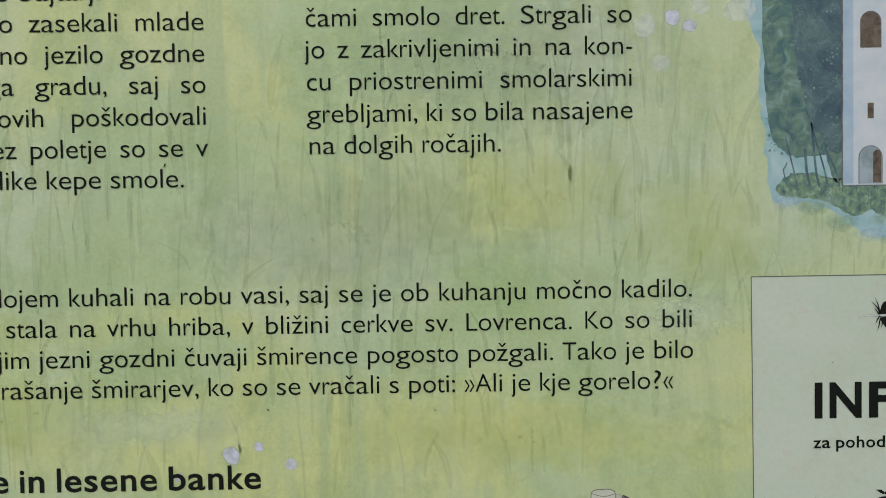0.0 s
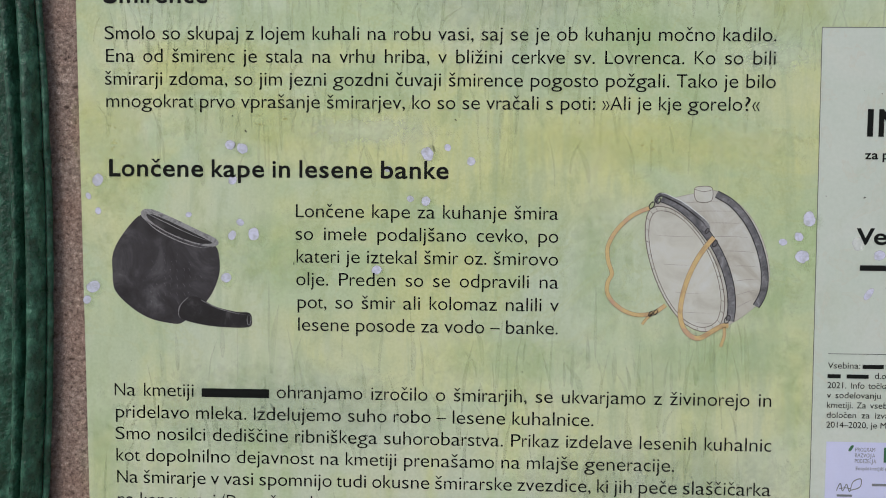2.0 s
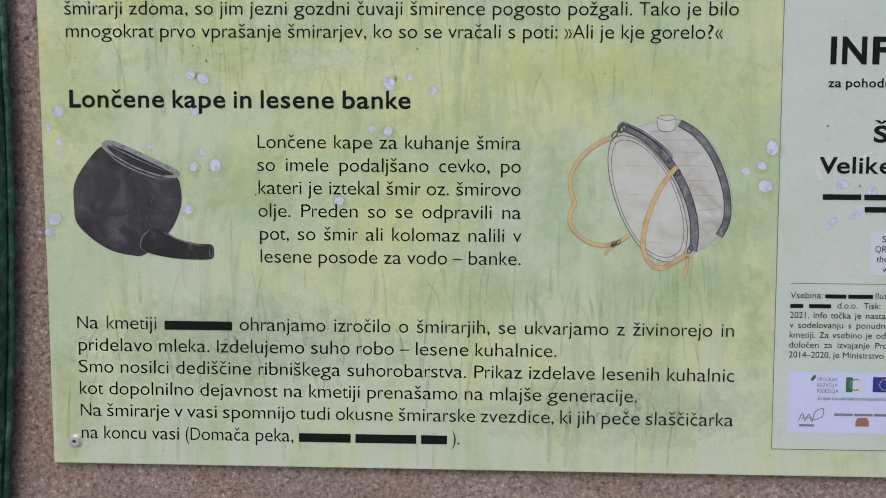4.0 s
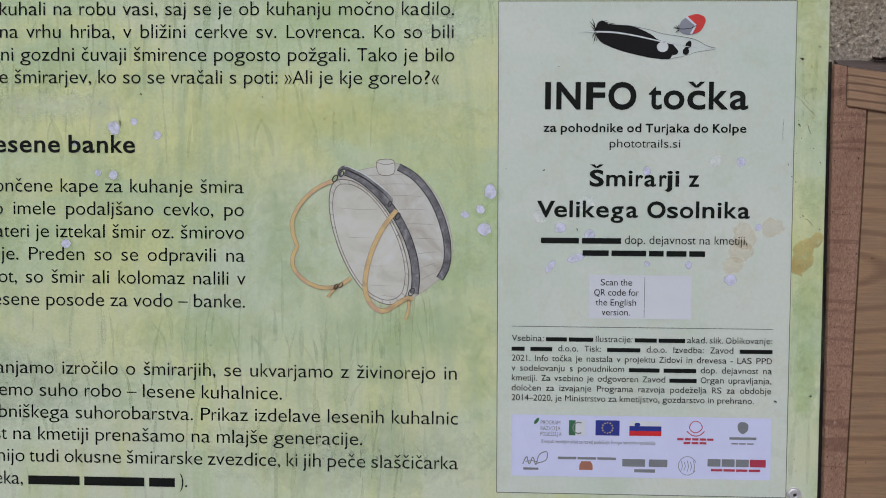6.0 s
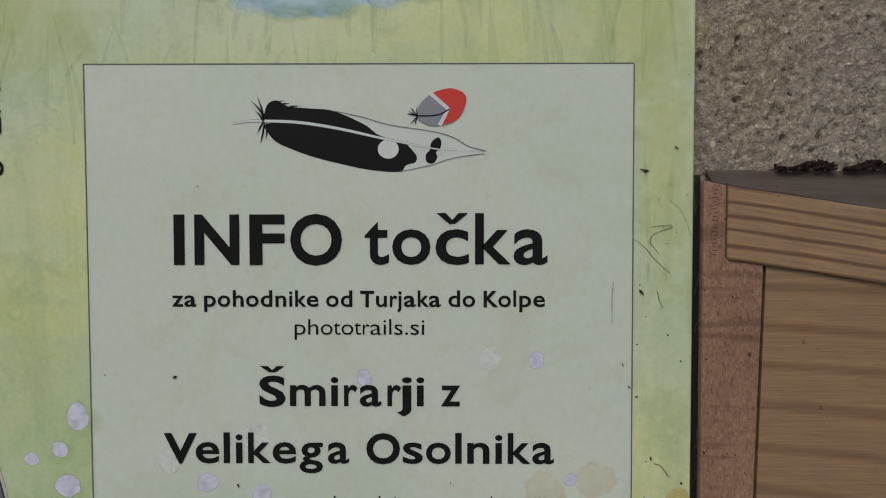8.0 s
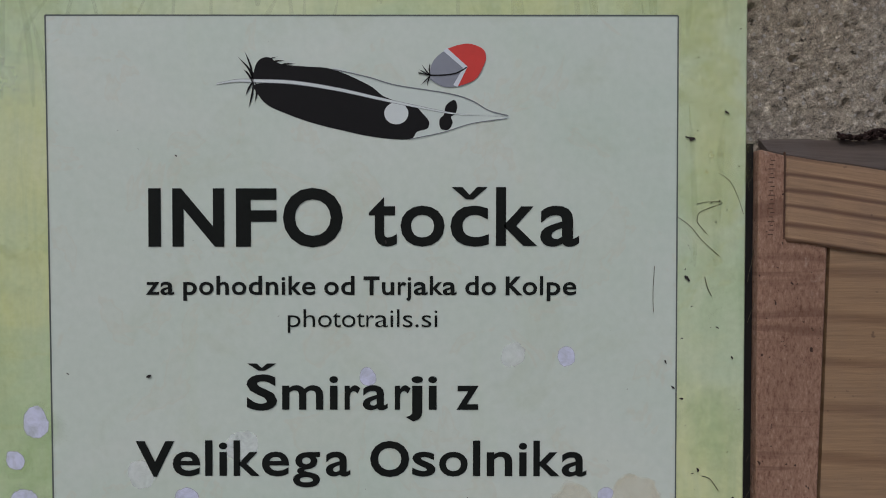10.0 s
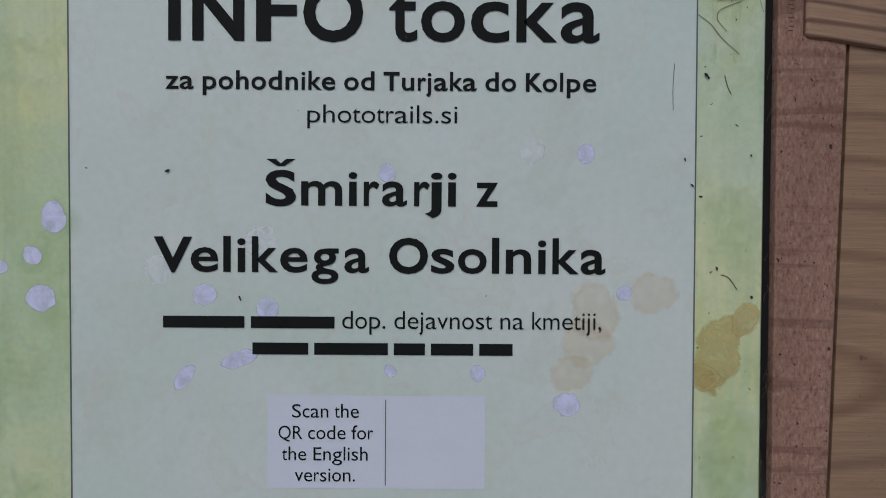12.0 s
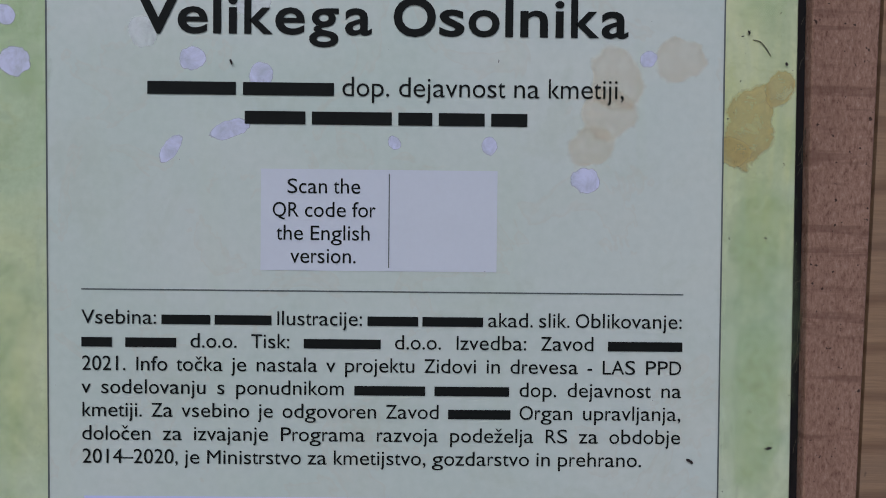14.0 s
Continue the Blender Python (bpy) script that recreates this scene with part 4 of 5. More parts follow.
tagged(part("lawn_texture", tufts, FOREST, scenery), kind="stuff")
for loop, mat, seed in (([(190, 700), (187, 600), (188, 575), (191, 556), (196, 546), (203, 541), (212, 540), (222, 541), (234, 534), (234, 700)], FOREST, 3),
                        ([(204, 700), (205, 610), (210, 580), (218, 556), (234, 552), (234, 700)], FOREST_DEEP, 5),
                        ([(362, 546), (366, 534), (376, 531.5), (386, 530), (388, 545), (391, 570), (380, 590), (362, 590)], FOREST, 8)):
    part("foliage", shape(ragged(smooth(loop, True, 10), 2.2, seed, 5), 1.8 + 0.3 * (mat is FOREST_DEEP)), mat, scenery)
leaves = bmesh.new()
dabs = []
for _ in range(2600):
    right = rng.random() < 0.25
    u, v = (rng.uniform(365, 388), rng.uniform(537, 585)) if right else (rng.uniform(189, 231), rng.uniform(541, 645))
    r = rng.uniform(0.25, 1.1)
    if all((u - a) ** 2 + (v - b) ** 2 > (1.25 * (r + c)) ** 2 for a, b, c in dabs):
        dabs.append((u, v, r))
        fill(leaves, [(u + r * rng.uniform(0.5, 1.2) * math.cos(k), v + r * rng.uniform(0.5, 1.2) * math.sin(k)) for k in (0.2, 1.3, 2.6, 3.9, 5.2)], 2.7)
tagged(part("foliage_texture", leaves, FOREST, scenery), kind="stuff")
for u, top, lean, w in ((205, 552, -5, 1.0), (212.5, 545, -1, 1.6), (218, 572, -4, 1.3), (223, 560, -8, 1.0), (229.5, 545, -6, 0.9), (199, 537, 2, 0.7), (380, 550, 3, 0.8), (371, 552, -2, 0.9)):
    part("trunk", stroke(bmesh.new(), smooth([(u + 2, 522.5), (u, 532), (u + lean * 0.5, (top + 532) / 2), (u + lean, top)], False), w, 3), FOREST_DEEP, scenery)
part("tower", shape(rect(233.4, 523.3, 280.2, 690), 3.4), LIME, scenery, "white printed church tower")
part("nave", shape(rect(280.2, 525, 330, 690), 3.4), LIME, scenery)
for loop in (rect(233.8, 524, 240, 690), rect(280.6, 525.5, 295.5, 690), rect(329.6, 528, 349.6, 545)):
    part("wall_shade", shape(ragged(loop, 0.5, 3), 4.2), LIME_BLUE, scenery)
part("porch_end", shape(rect(349.8, 528, 362.9, 556), 4.2), LIME, scenery)
part("porch_roof", shape([(324.5, 544), (355, 543.2), (358, 551), (352, 562), (330, 562)], 5), ROOF_PRINT, scenery)


def arch(u, v, wide, high):
    return rect(u - wide / 2, v, u + wide / 2, v + high - wide / 2)[:2] + ellipse(u, v + high - wide / 2, wide / 2, wide / 2, 0, 0, 180, 14)


for u, v, w, h, mat in ((249.9, 524, 13.6, 22, STONE_SHADE), (253.8, 524.6, 4.8, 19, TIMBER_PRINT), (271.6, 524.6, 7.8, 20.5, STONE_SHADE), (250, 603, 12, 21, TIMBER_PRINT), (356, 534, 3.4, 8.4, TIMBER_PRINT)):
    part("opening", shape(arch(u, v, w, h), 5 if mat is STONE_SHADE else 5.5), mat, scenery)
part("opening", shape(rect(248.2, 562, 251.8, 571), 5), TIMBER_PRINT, scenery)
part("porch_door", shape(rect(336.4, 528.6, 343.8, 541.6), 5), TIMBER_PRINT, scenery)
drawn = bmesh.new()
for u, v, w, h in ((249.9, 524, 13.6, 22), (271.6, 524.6, 7.8, 20.5), (250, 603, 12, 21)):
    stroke(drawn, arch(u, v, w, h)[1:] + [arch(u, v, w, h)[0]], 0.5, 6)
stroke(drawn, [(233.4, 690), (233.4, 523), (262, 522.6), (283, 524), (330, 527.4), (352, 528)], 0.8, 6)
for a, b in (((280.4, 525), (280.4, 690)), ((263.4, 524), (263.4, 690)), ((295.5, 525), (295.5, 690)), ((329.6, 528), (329.6, 544)), ((349.7, 528), (349.7, 556)), ((362.9, 528), (362.9, 552))):
    stroke(drawn, [a, b], 0.45, 6)
stroke(drawn, ellipse(304.7, 543, 5.8, 11, 0), 0.6, 6, True)
for u, v in ((304.7, 532), (298.9, 543), (310.5, 543)):
    stroke(drawn, ellipse(u, v, 1.1, 1.4, 0, n=10), 0.5, 7, True)
part("pencil_outline", drawn, IRON, scenery)

# a black woodpecker feather and a small red one, above the title
feather = part("feather_emblem", shape(smooth([(284.7, 450.8), (297.4, 448), (307.9, 445), (326.9, 442), (335.4, 439.4), (341.7, 435.8), (348.7, 434), (348.1, 432.9),
                                               (335.4, 431.1), (324.9, 428), (312.3, 425.3), (300, 433)], True, 5), 3), FEATHER_VANE, board, "printed black and white feather")
part("upper_vane", shape(smooth([(256, 447.1), (255.8, 450), (257.4, 453.9), (261.1, 455.2), (265.8, 452.7), (275.2, 451.8), (284.7, 450.8), (297.4, 445.3), (302.7, 441.3), (305.9, 439.6),
                                 (286.9, 443.4), (270.1, 446)], True, 5), 4), FEATHER_BLACK, feather)
part("lower_vane", shape(smooth([(256.5, 445.4), (257.6, 441.2), (260.8, 437.8), (266, 435.3), (275.5, 431.8), (287.1, 428.8), (299.7, 426.2), (312.3, 425.3), (315.4, 428.1), (319, 429.2),
                                 (319.8, 431.7), (317.5, 434.7), (313.9, 437.8), (305.9, 439.2), (286.9, 443), (270.1, 445.6)], True, 5), 4), FEATHER_BLACK, feather)
part("white_patch", shape(ellipse(307.8, 434.8, 4.4, 4.0), 5), FEATHER_WHITE, feather)
part("black_spot", shape(smooth([(328.8, 439.7), (330.1, 437.6), (329.4, 434.7), (327.8, 433.5), (328.4, 431.4), (326.9, 428.9), (324.0, 429.3), (323.6, 432.6), (325.2, 434.3), (325.9, 437.6)], True, 4), 5), FEATHER_BLACK, feather)
shaft = smooth([(242.1, 445.4), (249.1, 446.6), (255.4, 446.6), (270.1, 446), (286.9, 443.4), (305.9, 439.2), (327, 435), (337.5, 434.1), (348.7, 433.8)], False)
part("shaft_edge", stroke(bmesh.new(), shaft, 1.5, 5.5, taper=True), LOGO_GREY, feather)
part("shaft", stroke(bmesh.new(), shaft, 1.1, 6, taper=True), FEATHER_WHITE, feather)
thin = bmesh.new()
stroke(thin, smooth([(284.7, 450.8), (297.4, 448), (307.9, 445), (326.9, 442), (335.4, 439.4), (341.7, 435.8), (348.7, 434)], False), 0.45, 6)
stroke(thin, smooth([(312.3, 425.3), (324.9, 427.9), (335.4, 431.1), (348.1, 432.9)], False), 0.3, 6)
part("vane_outline", thin, LOGO_GREY, feather)
barbs = bmesh.new()
for line in ([(255.6, 446.6), (254, 451), (250, 455.3)], [(255.6, 446.6), (254.6, 452), (252.5, 457.4)], [(255.4, 446), (253.8, 449), (252, 450.8)], [(255.6, 446.4), (254, 444), (252.8, 441.1)],
             [(255.8, 446), (255, 441), (253.9, 436.9)], [(256.4, 446), (256.8, 442), (256.2, 438.8)], [(258.5, 452), (261, 454.2), (264.5, 455.4)], [(260, 451.5), (263.5, 453.6), (267, 454)], [(263, 451), (267, 452.6), (271, 452.8)]):
    stroke(barbs, smooth(line, False), 0.75, 6, taper=True)
part("downy_tuft", barbs, FEATHER_BLACK, feather)
small_feather = part("small_feather", shape(smooth([(319.9, 448.3), (321.5, 454.1), (326.8, 458.2), (334.2, 460.1), (339.9, 457.6), (340.2, 453.3), (337.4, 447.9), (332.2, 444.9), (325.8, 444.3), (321.6, 446.2)]), 7),
                     FEATHER_GREY, board, "small grey and red printed feather")
red = smooth([(326.4, 458.2), (330, 459.5), (334.2, 460.1), (338, 459), (339.9, 457.6), (340.5, 455.5), (340.2, 453.3), (337.4, 447.9), (334.5, 446), (330.3, 444.6)], False, 5)
part("red_tip", shape(red + [(333.6, 451.5)], 8), FEATHER_RED, small_feather)
part("white_bar", stroke(bmesh.new(), [(325.6, 458.0), (333.0, 451.5), (329.4, 444.7)], 1.7, 9), LABEL, small_feather)
fine = bmesh.new()
stroke(fine, smooth([(315.9, 449.5), (321.6, 448.6), (329, 449.2), (333.6, 451.5)], False), 0.5, 10)
for dv, lean in ((4, -2), (5, 1), (-3.4, -2.4), (-3.8, 0), (2.4, -3.2)):
    stroke(fine, smooth([(320.2, 448.4), (319.4 + lean * 0.4, 448.4 + dv * 0.5), (319.2 + lean, 448.4 + dv)], False), 0.45, 10, taper=True)
part("small_shaft", fine, FEATHER_BLACK, small_feather)

# the strip of emblems
part("emblem_strip", shape(rect(194.0, 94.4, 398.6, 143.8), 3), LOGO_STRIP, board, "white strip of small printed emblems")


def bars(name, rows, mat, label=""):
    """Lettering too small to read, and names: plain bars word by word."""
    for u0, u1, v, high, words in rows:
        gap = 0.9
        wide = (u1 - u0 - gap * (words - 1)) / words
        for k in range(words):
            part(name, shape(rect(u0 + k * (wide + gap), v, u0 + k * (wide + gap) + wide, v + high), 5), mat, board, label)


for line, v in (("PROGRAM", 136.2), ("RAZVOJA", 131.6), ("PODEŽELJA", 127.0)):
    text_line(line, 216.5, 232.6 + 0.8 * (len(line) > 7), v, 4.6, board, 0.0, 1.0, True, LOGO_GREY)
part("leaf_emblem", shape(ellipse(213.5, 138.8, 3.0, 1.3, 55), 5), LOGO_GREEN, board)
part("square_emblem", shape(rect(239.3, 127.7, 252.5, 139.8), 5), LABEL, board)
part("square_emblem_side", shape(rect(239.3, 127.7, 244.5, 139.8), 6), LOGO_GREEN, board)
part("square_emblem_curl", stroke(bmesh.new(), ellipse(247, 133.8, 4.4, 4.4, 0, 60, 300), 1.0, 7), LOGO_GREY, board)
flag = part("blue_flag", shape(rect(260.4, 128, 279.4, 140.2), 5), FLAG_BLUE, board)
for k in range(12):
    a = math.pi * k / 6
    part("flag_star", shape(ellipse(269.9 + 4.2 * math.cos(a), 134.1 + 4.2 * math.sin(a), 0.55, 0.55, n=8), 6), STAR, flag)
tricolour = part("striped_flag", shape(rect(287.2, 128.2, 312.4, 140.0), 5), LABEL, board)
part("blue_stripe", shape(rect(287.2, 132.1, 312.4, 136.0), 6), FLAG_BLUE, tricolour)
part("red_stripe", shape(rect(287.2, 128.2, 312.4, 132.1), 6), FLAG_RED, tricolour)
part("shield", shape(smooth([(291.4, 138.2), (295.4, 138.2), (295, 134.6), (293.4, 133), (291.8, 134.6)], True, 3), 7), FLAG_BLUE, tricolour)
text_line("Evropski kmetijski sklad za razvoj podeželja: Evropa investira v podeželje", 217.5, 308, 121.2, 4.0, board, 0.004, 1.0, True, LOGO_GREY)
emblem = bmesh.new()
stroke(emblem, smooth([(334.5, 135), (336, 139), (339.4, 140.6), (343, 139), (344.4, 135), (341, 131.8), (337.6, 131.8)]), 0.7, 5, True)
stroke(emblem, smooth([(332.4, 132.6), (336, 129.6), (339.4, 128.8), (343, 129.6), (346.4, 132.6)], False), 0.8, 5)
part("red_emblem", emblem, LOGO_MAROON, board)
bars("caption_bar", [(325, 353.5, 125.2, 1.8, 5), (330, 348, 122.2, 1.8, 3)], LOGO_MAROON)
part("grey_emblem", shape(smooth([(372.4, 138.6), (375.6, 140.6), (380, 139), (380.2, 134), (376.4, 131), (372.8, 133.6)]), 5), LOGO_GREY, board)
bars("caption_bar", [(366, 387, 126.4, 2.0, 1), (367.5, 385, 122.6, 1.1, 3)], LOGO_GREY)
scrawl = bmesh.new()
stroke(scrawl, smooth([(203, 104), (206, 110), (208, 104), (211, 109.5), (213.5, 103.6), (216, 111.5), (222, 114), (221.5, 107.5), (214, 104.6)], False), 0.8, 5)
stroke(scrawl, smooth([(205, 106), (210, 106.6), (214, 106)], False), 0.6, 5)
part("scrawled_emblem", scrawl, LOGO_GREY, board)
bars("caption_bar", [(203.5, 215.5, 99.4, 1.8, 1)], LOGO_GREY)
bars("caption_bar", [(230.8, 277, 108.4, 2.0, 3)], LOGO_GREY)
part("house_emblem", shape([(248, 100), (258.6, 100), (258.6, 104), (257, 107), (249.6, 107), (248, 104)], 5), LOGO_BROWN, board)
bars("emblem_bar", [(282, 300, 103.4, 6.0, 1), (303, 317.6, 103.4, 6.0, 1), (291.5, 308, 98.8, 2.6, 1)], LOGO_GREY)
ring = bmesh.new()
stroke(ring, ellipse(333.4, 104.8, 7, 7.4, 0, 20, 330), 0.5, 5)
for k in range(5):
    stroke(ring, smooth([(328.4 + 2.4 * k, 109 - k % 2), (329.4 + 2.4 * k, 104.5), (328 + 2.6 * k, 100 + k % 2)], False), 0.5, 5)
part("ring_emblem", ring, LOGO_GREY, board)
bars("emblem_bar", [(349.2, 381.5, 104.6, 6.0, 3)], LOGO_GREY)
bars("emblem_bar", [(382.4, 394.8, 104.6, 6.0, 1), (352, 390.5, 100.8, 1.9, 4)], LOGO_MAROON)

# ---- blots, stains and dirt on the sheet ----
for seed, (u, v, r) in enumerate(((174.8, 320.6, 4.6), (166.9, 307.4, 3.4), (155.1, 302.8, 2.8), (170.7, 291.4, 5.2), (-394.5, 346.7, 4.2), (-402, 333.8, 2.6), (-276, 373.4, 4.0), (-399.4, 260, 4.4),
                                   (-284.4, 303.2, 3.2), (-267, 304.7, 4.4), (-277.6, 313.6, 2.8), (-289.8, 269, 3.6), (-167.3, 276.5, 3.4), (-128, 332, 3.2), (-127.2, 370.4, 4.6), (-140.6, 334, 2.6),
                                   (-320.2, 319.5, 2.2), (-404, 249.5, 3.4))):
    soft_stain("blot", u, v, r * 1.05, r * 1.3, seed * 40, 1.9 + 0.02 * seed, STAIN_LILAC, board)
    if r > 3.0:
        soft_stain("blot_shade", u + r * 0.4, v - r * 0.4, r * 2.2, r * 1.9, seed * 25, 1.5 + 0.02 * seed, STAIN_GREEN, board)
for seed, (u, v, r) in enumerate(((-92.5, 364.4, 3.0), (-111, 375, 2.2), (-286, 376, 3.6), (-158.3, 357.6, 2.2), (127.7, 595.8, 4.2), (118, 617.8, 5.5), (134.5, 622.4, 4.0), (144.4, 617.4, 3.6), (151, 628.7, 5.0), (174, 626.8, 8),
                                   (350.6, 346.4, 4.4), (370.2, 345.5, 3.2), (297.2, 338, 3.0), (213.7, 302.1, 4.6), (230.5, 293, 4.0), (250.8, 312.7, 5.0), (253.4, 287.5, 3.6), (331.1, 264.5, 2.6), (298.9, 265, 2.2),
                                   (364.4, 253, 4.0), (385.1, 294.5, 2.6), (-284, 348, 3.0), (-394, 322, 2.4))):
    soft_stain("faint_blot", u, v, r * 1.1, r * 1.3, seed * 33, 2.3 + 0.02 * seed, STAIN_PALE if r > 4.1 else STAIN_LILAC, board)
for seed, (u, v, a, b, turn) in enumerate(((243, 269.2, 6.5, 2.8, 22), (222.8, 262.3, 5.4, 2.6, 52))):
    soft_stain("faint_blot", u, v, a * 1.1, b * 1.1, turn, 1.8 + 0.02 * seed, STAIN_LILAC, board)
for seed, (u, v, a, b, turn) in enumerate(((420, 272, 8.5, 14, -10), (414, 263.5, 7, 5, 0), (430, 284.5, 4.6, 6.5, -20))):
    soft_stain("ochre_stain", u, v, a, b, turn, 0.6 + 0.08 * seed, STAIN_OCHRE, board)
for seed, (u, v, a, b, turn) in enumerate(((374.5, 287, 8, 10, 20), (395.6, 294.4, 8, 7, 0), (372, 275.5, 9, 8, 0), (366, 265, 8, 6, 10))):
    soft_stain("pale_stain", u, v, a * 1.06, b * 1.06, turn, 1.25 + 0.08 * seed, STAIN_BEIGE, board)
for seed, (u, v, a, b) in enumerate(((140, 262, 30, 26), (424, 235, 12, 22), (424, 318, 12, 18), (-60, 205, 70, 22), (423, 170, 12, 34), (165, 180, 14, 50))):
    soft_stain("wash_cloud", u, v, a, b, 0, 0.30 + 0.02 * seed, STAIN_GREEN, board)
for seed, (u0, v0, u1, v1) in enumerate(((-225, 378, -130, 398), (110, 438, 180, 458))):
    soft_stain("pale_wash", (u0 + u1) / 2, (v0 + v1) / 2, (u1 - u0) * 0.62, (v1 - v0) * 0.75, 0, 0.70 + 0.05 * seed, STAIN_MIST, board)

dirt = bmesh.new()
marks = ((428.4, 435.2, 0.9), (415.2, 425.8, 1.4), (412.6, 330.3, 0.7), (406.6, 343.8, 0.6), (409.4, 334.4, 0.6), (418.8, 304, 0.8), (414.4, 374.6, 1.2), (304, 387.7, 0.5), (432, 293.3, 1.0), (216.8, 338.3, 1.1),
         (227.3, 419.3, 0.6), (243.4, 291.6, 0.6), (187, 339.2, 0.5), (333.9, 293.2, 0.4), (412.2, 274.6, 0.6), (401, 157.4, 1.4), (428, 162, 1.2), (431, 345.5, 0.6), (-273.2, 387, 0.9), (-284, 399, 0.8),
         (-234.3, 281, 0.7), (-7, 394.9, 0.7), (-49, 195.9, 0.7), (-161.8, 540.8, 0.8), (-59.6, 510.6, 0.5), (-104.9, 396.9, 0.6))
spread = [(rng.uniform(412, 435), rng.uniform(90, 480), 0.1 + 0.35 * rng.random() ** 2) for _ in range(90)] + [(rng.uniform(-402, 410), rng.uniform(62, 640), rng.uniform(0.08, 0.22)) for _ in range(140)]
for u, v, r in list(marks) + spread:
    long, a = rng.uniform(0.8, 2.2), rng.uniform(0, 180)
    fill(dirt, ragged(ellipse(u, v, r * long * 0.8, r * 0.5, a, n=10), r * 0.5, rng.random() * 50, 1.0), 12)
tagged(part("dirt_specks", dirt, GRIT, board), kind="stuff")


def screw(u, v, turn):
    """A pan-head screw on a washer, standing proud of the sheet."""
    ob = bmesh.new()
    bmesh.ops.create_cone(ob, cap_ends=True, segments=36, radius1=0.0058, radius2=0.0056, depth=0.0010)
    washer = part("screw", ob, STEEL, board, "bright zinc screw with washer")
    washer.matrix_basis = pose(u / 1000, FACE - 0.0005, 1 + v / 1000, 90, 0, 0)
    head = bmesh.new()
    profile = [(0.0000, 0.0014), (0.0014, 0.0014), (0.0019, 0.0020), (0.0042, 0.0019), (0.0046, 0.0014), (0.0047, 0.0005)]
    rings = [[head.verts.new((r * math.cos(2 * math.pi * k / 28), r * math.sin(2 * math.pi * k / 28), z)) for k in range(28)] for r, z in profile[1:]]
    tip = head.verts.new((0, 0, 0.0012))
    for k in range(28):
        head.faces.new((tip, rings[0][k], rings[0][(k + 1) % 28]))
        for a, b in zip(rings, rings[1:]):
            head.faces.new((a[k], b[k], b[(k + 1) % 28], a[(k + 1) % 28]))
    part("screw_head", head, STEEL, washer)
    # dark bars stand in for the drive recess; its shade is in their colour
    slot = bmesh.new()
    for k in range(3):
        c = block(-0.0013, 0.0013, -0.0004, 0.0004, 0.0011, 0.0017)
        bmesh.ops.rotate(c, cent=(0, 0, 0), matrix=Matrix.Rotation(radians(60 * k + turn), 3, 'Z'), verts=c.verts)
        me = bpy.data.meshes.new("drive")
        c.to_mesh(me)
        c.free()
        slot.from_mesh(me)
        bpy.data.meshes.remove(me)
    part("drive_recess", slot, RECESS_SHADE, washer)


screw(-385.6, 77.4, 10)
screw(417.2, 83.6, 35)

# ---- the wooden box beside the board ----
crate = empty("wooden_box", "sawn softwood box with sloping ribbed rail on the wall", "wooden box")
bm = block(0.4394, 0.4652, 0.3475, 0.356, 1.00, 1.4214, 0.0011, 3)
for v in bm.verts:
    if v.co.x > 0.455 and v.co.z > 1.2:
        v.co.z -= 0.0056
    if v.co.x > 0.455:
        v.co.x -= 0.029 * (1.405 - v.co.z)
part("stile", bm, STILE_WOOD, crate, "reddish sawn upright")
# black strips added in the gaps, standing in for the shade there
part("dark_edge", block(0.4364, 0.4392, 0.3515, 0.3565, 1.00, 1.4240), GAP_SHADE, crate)
part("dark_seam", block(0.4535, 0.4665, 0.3535, 0.3560, 1.00, 1.3960), GAP_SHADE, crate)
hole_at, hole_r = (0.668, 1.133), 0.062
bm = bmesh.new()
outer = [bm.verts.new((x, 0.3481, z)) for x, z in ((0.4546, 1.00), (0.72, 1.00), (0.72, 1.356), (0.4662, 1.396))]
inner = [bm.verts.new((hole_at[0] + hole_r * math.cos(a), 0.3481, hole_at[1] + hole_r * math.sin(a))) for a in (2 * math.pi * i / 48 for i in range(48)) if hole_at[0] + hole_r * math.cos(a) < 0.80]
edges = [bm.edges.new((outer[i], outer[(i + 1) % 4])) for i in range(4)]
hoop = [v for v in inner]
edges += [bm.edges.new((hoop[i], hoop[(i + 1) % len(hoop)])) for i in range(len(hoop))]
bmesh.ops.triangle_fill(bm, use_beauty=True, edges=edges)
bmesh.ops.recalc_face_normals(bm, faces=bm.faces)
ext = bmesh.ops.extrude_face_region(bm, geom=bm.faces[:])
bmesh.ops.translate(bm, vec=(0, 0.004, 0), verts=[g for g in ext["geom"] if isinstance(g, bmesh.types.BMVert)])
bmesh.ops.recalc_face_normals(bm, faces=bm.faces)
part("front_panel", bm, PANEL_WOOD, crate, "brown plank panel with arched grain and a round hole")
# dark sheet added behind the hole in place of the shaded inside
part("back_lining", block(0.60, 0.74, 0.3545, 0.3560, 1.02, 1.21), HOLE_SHADE, crate)


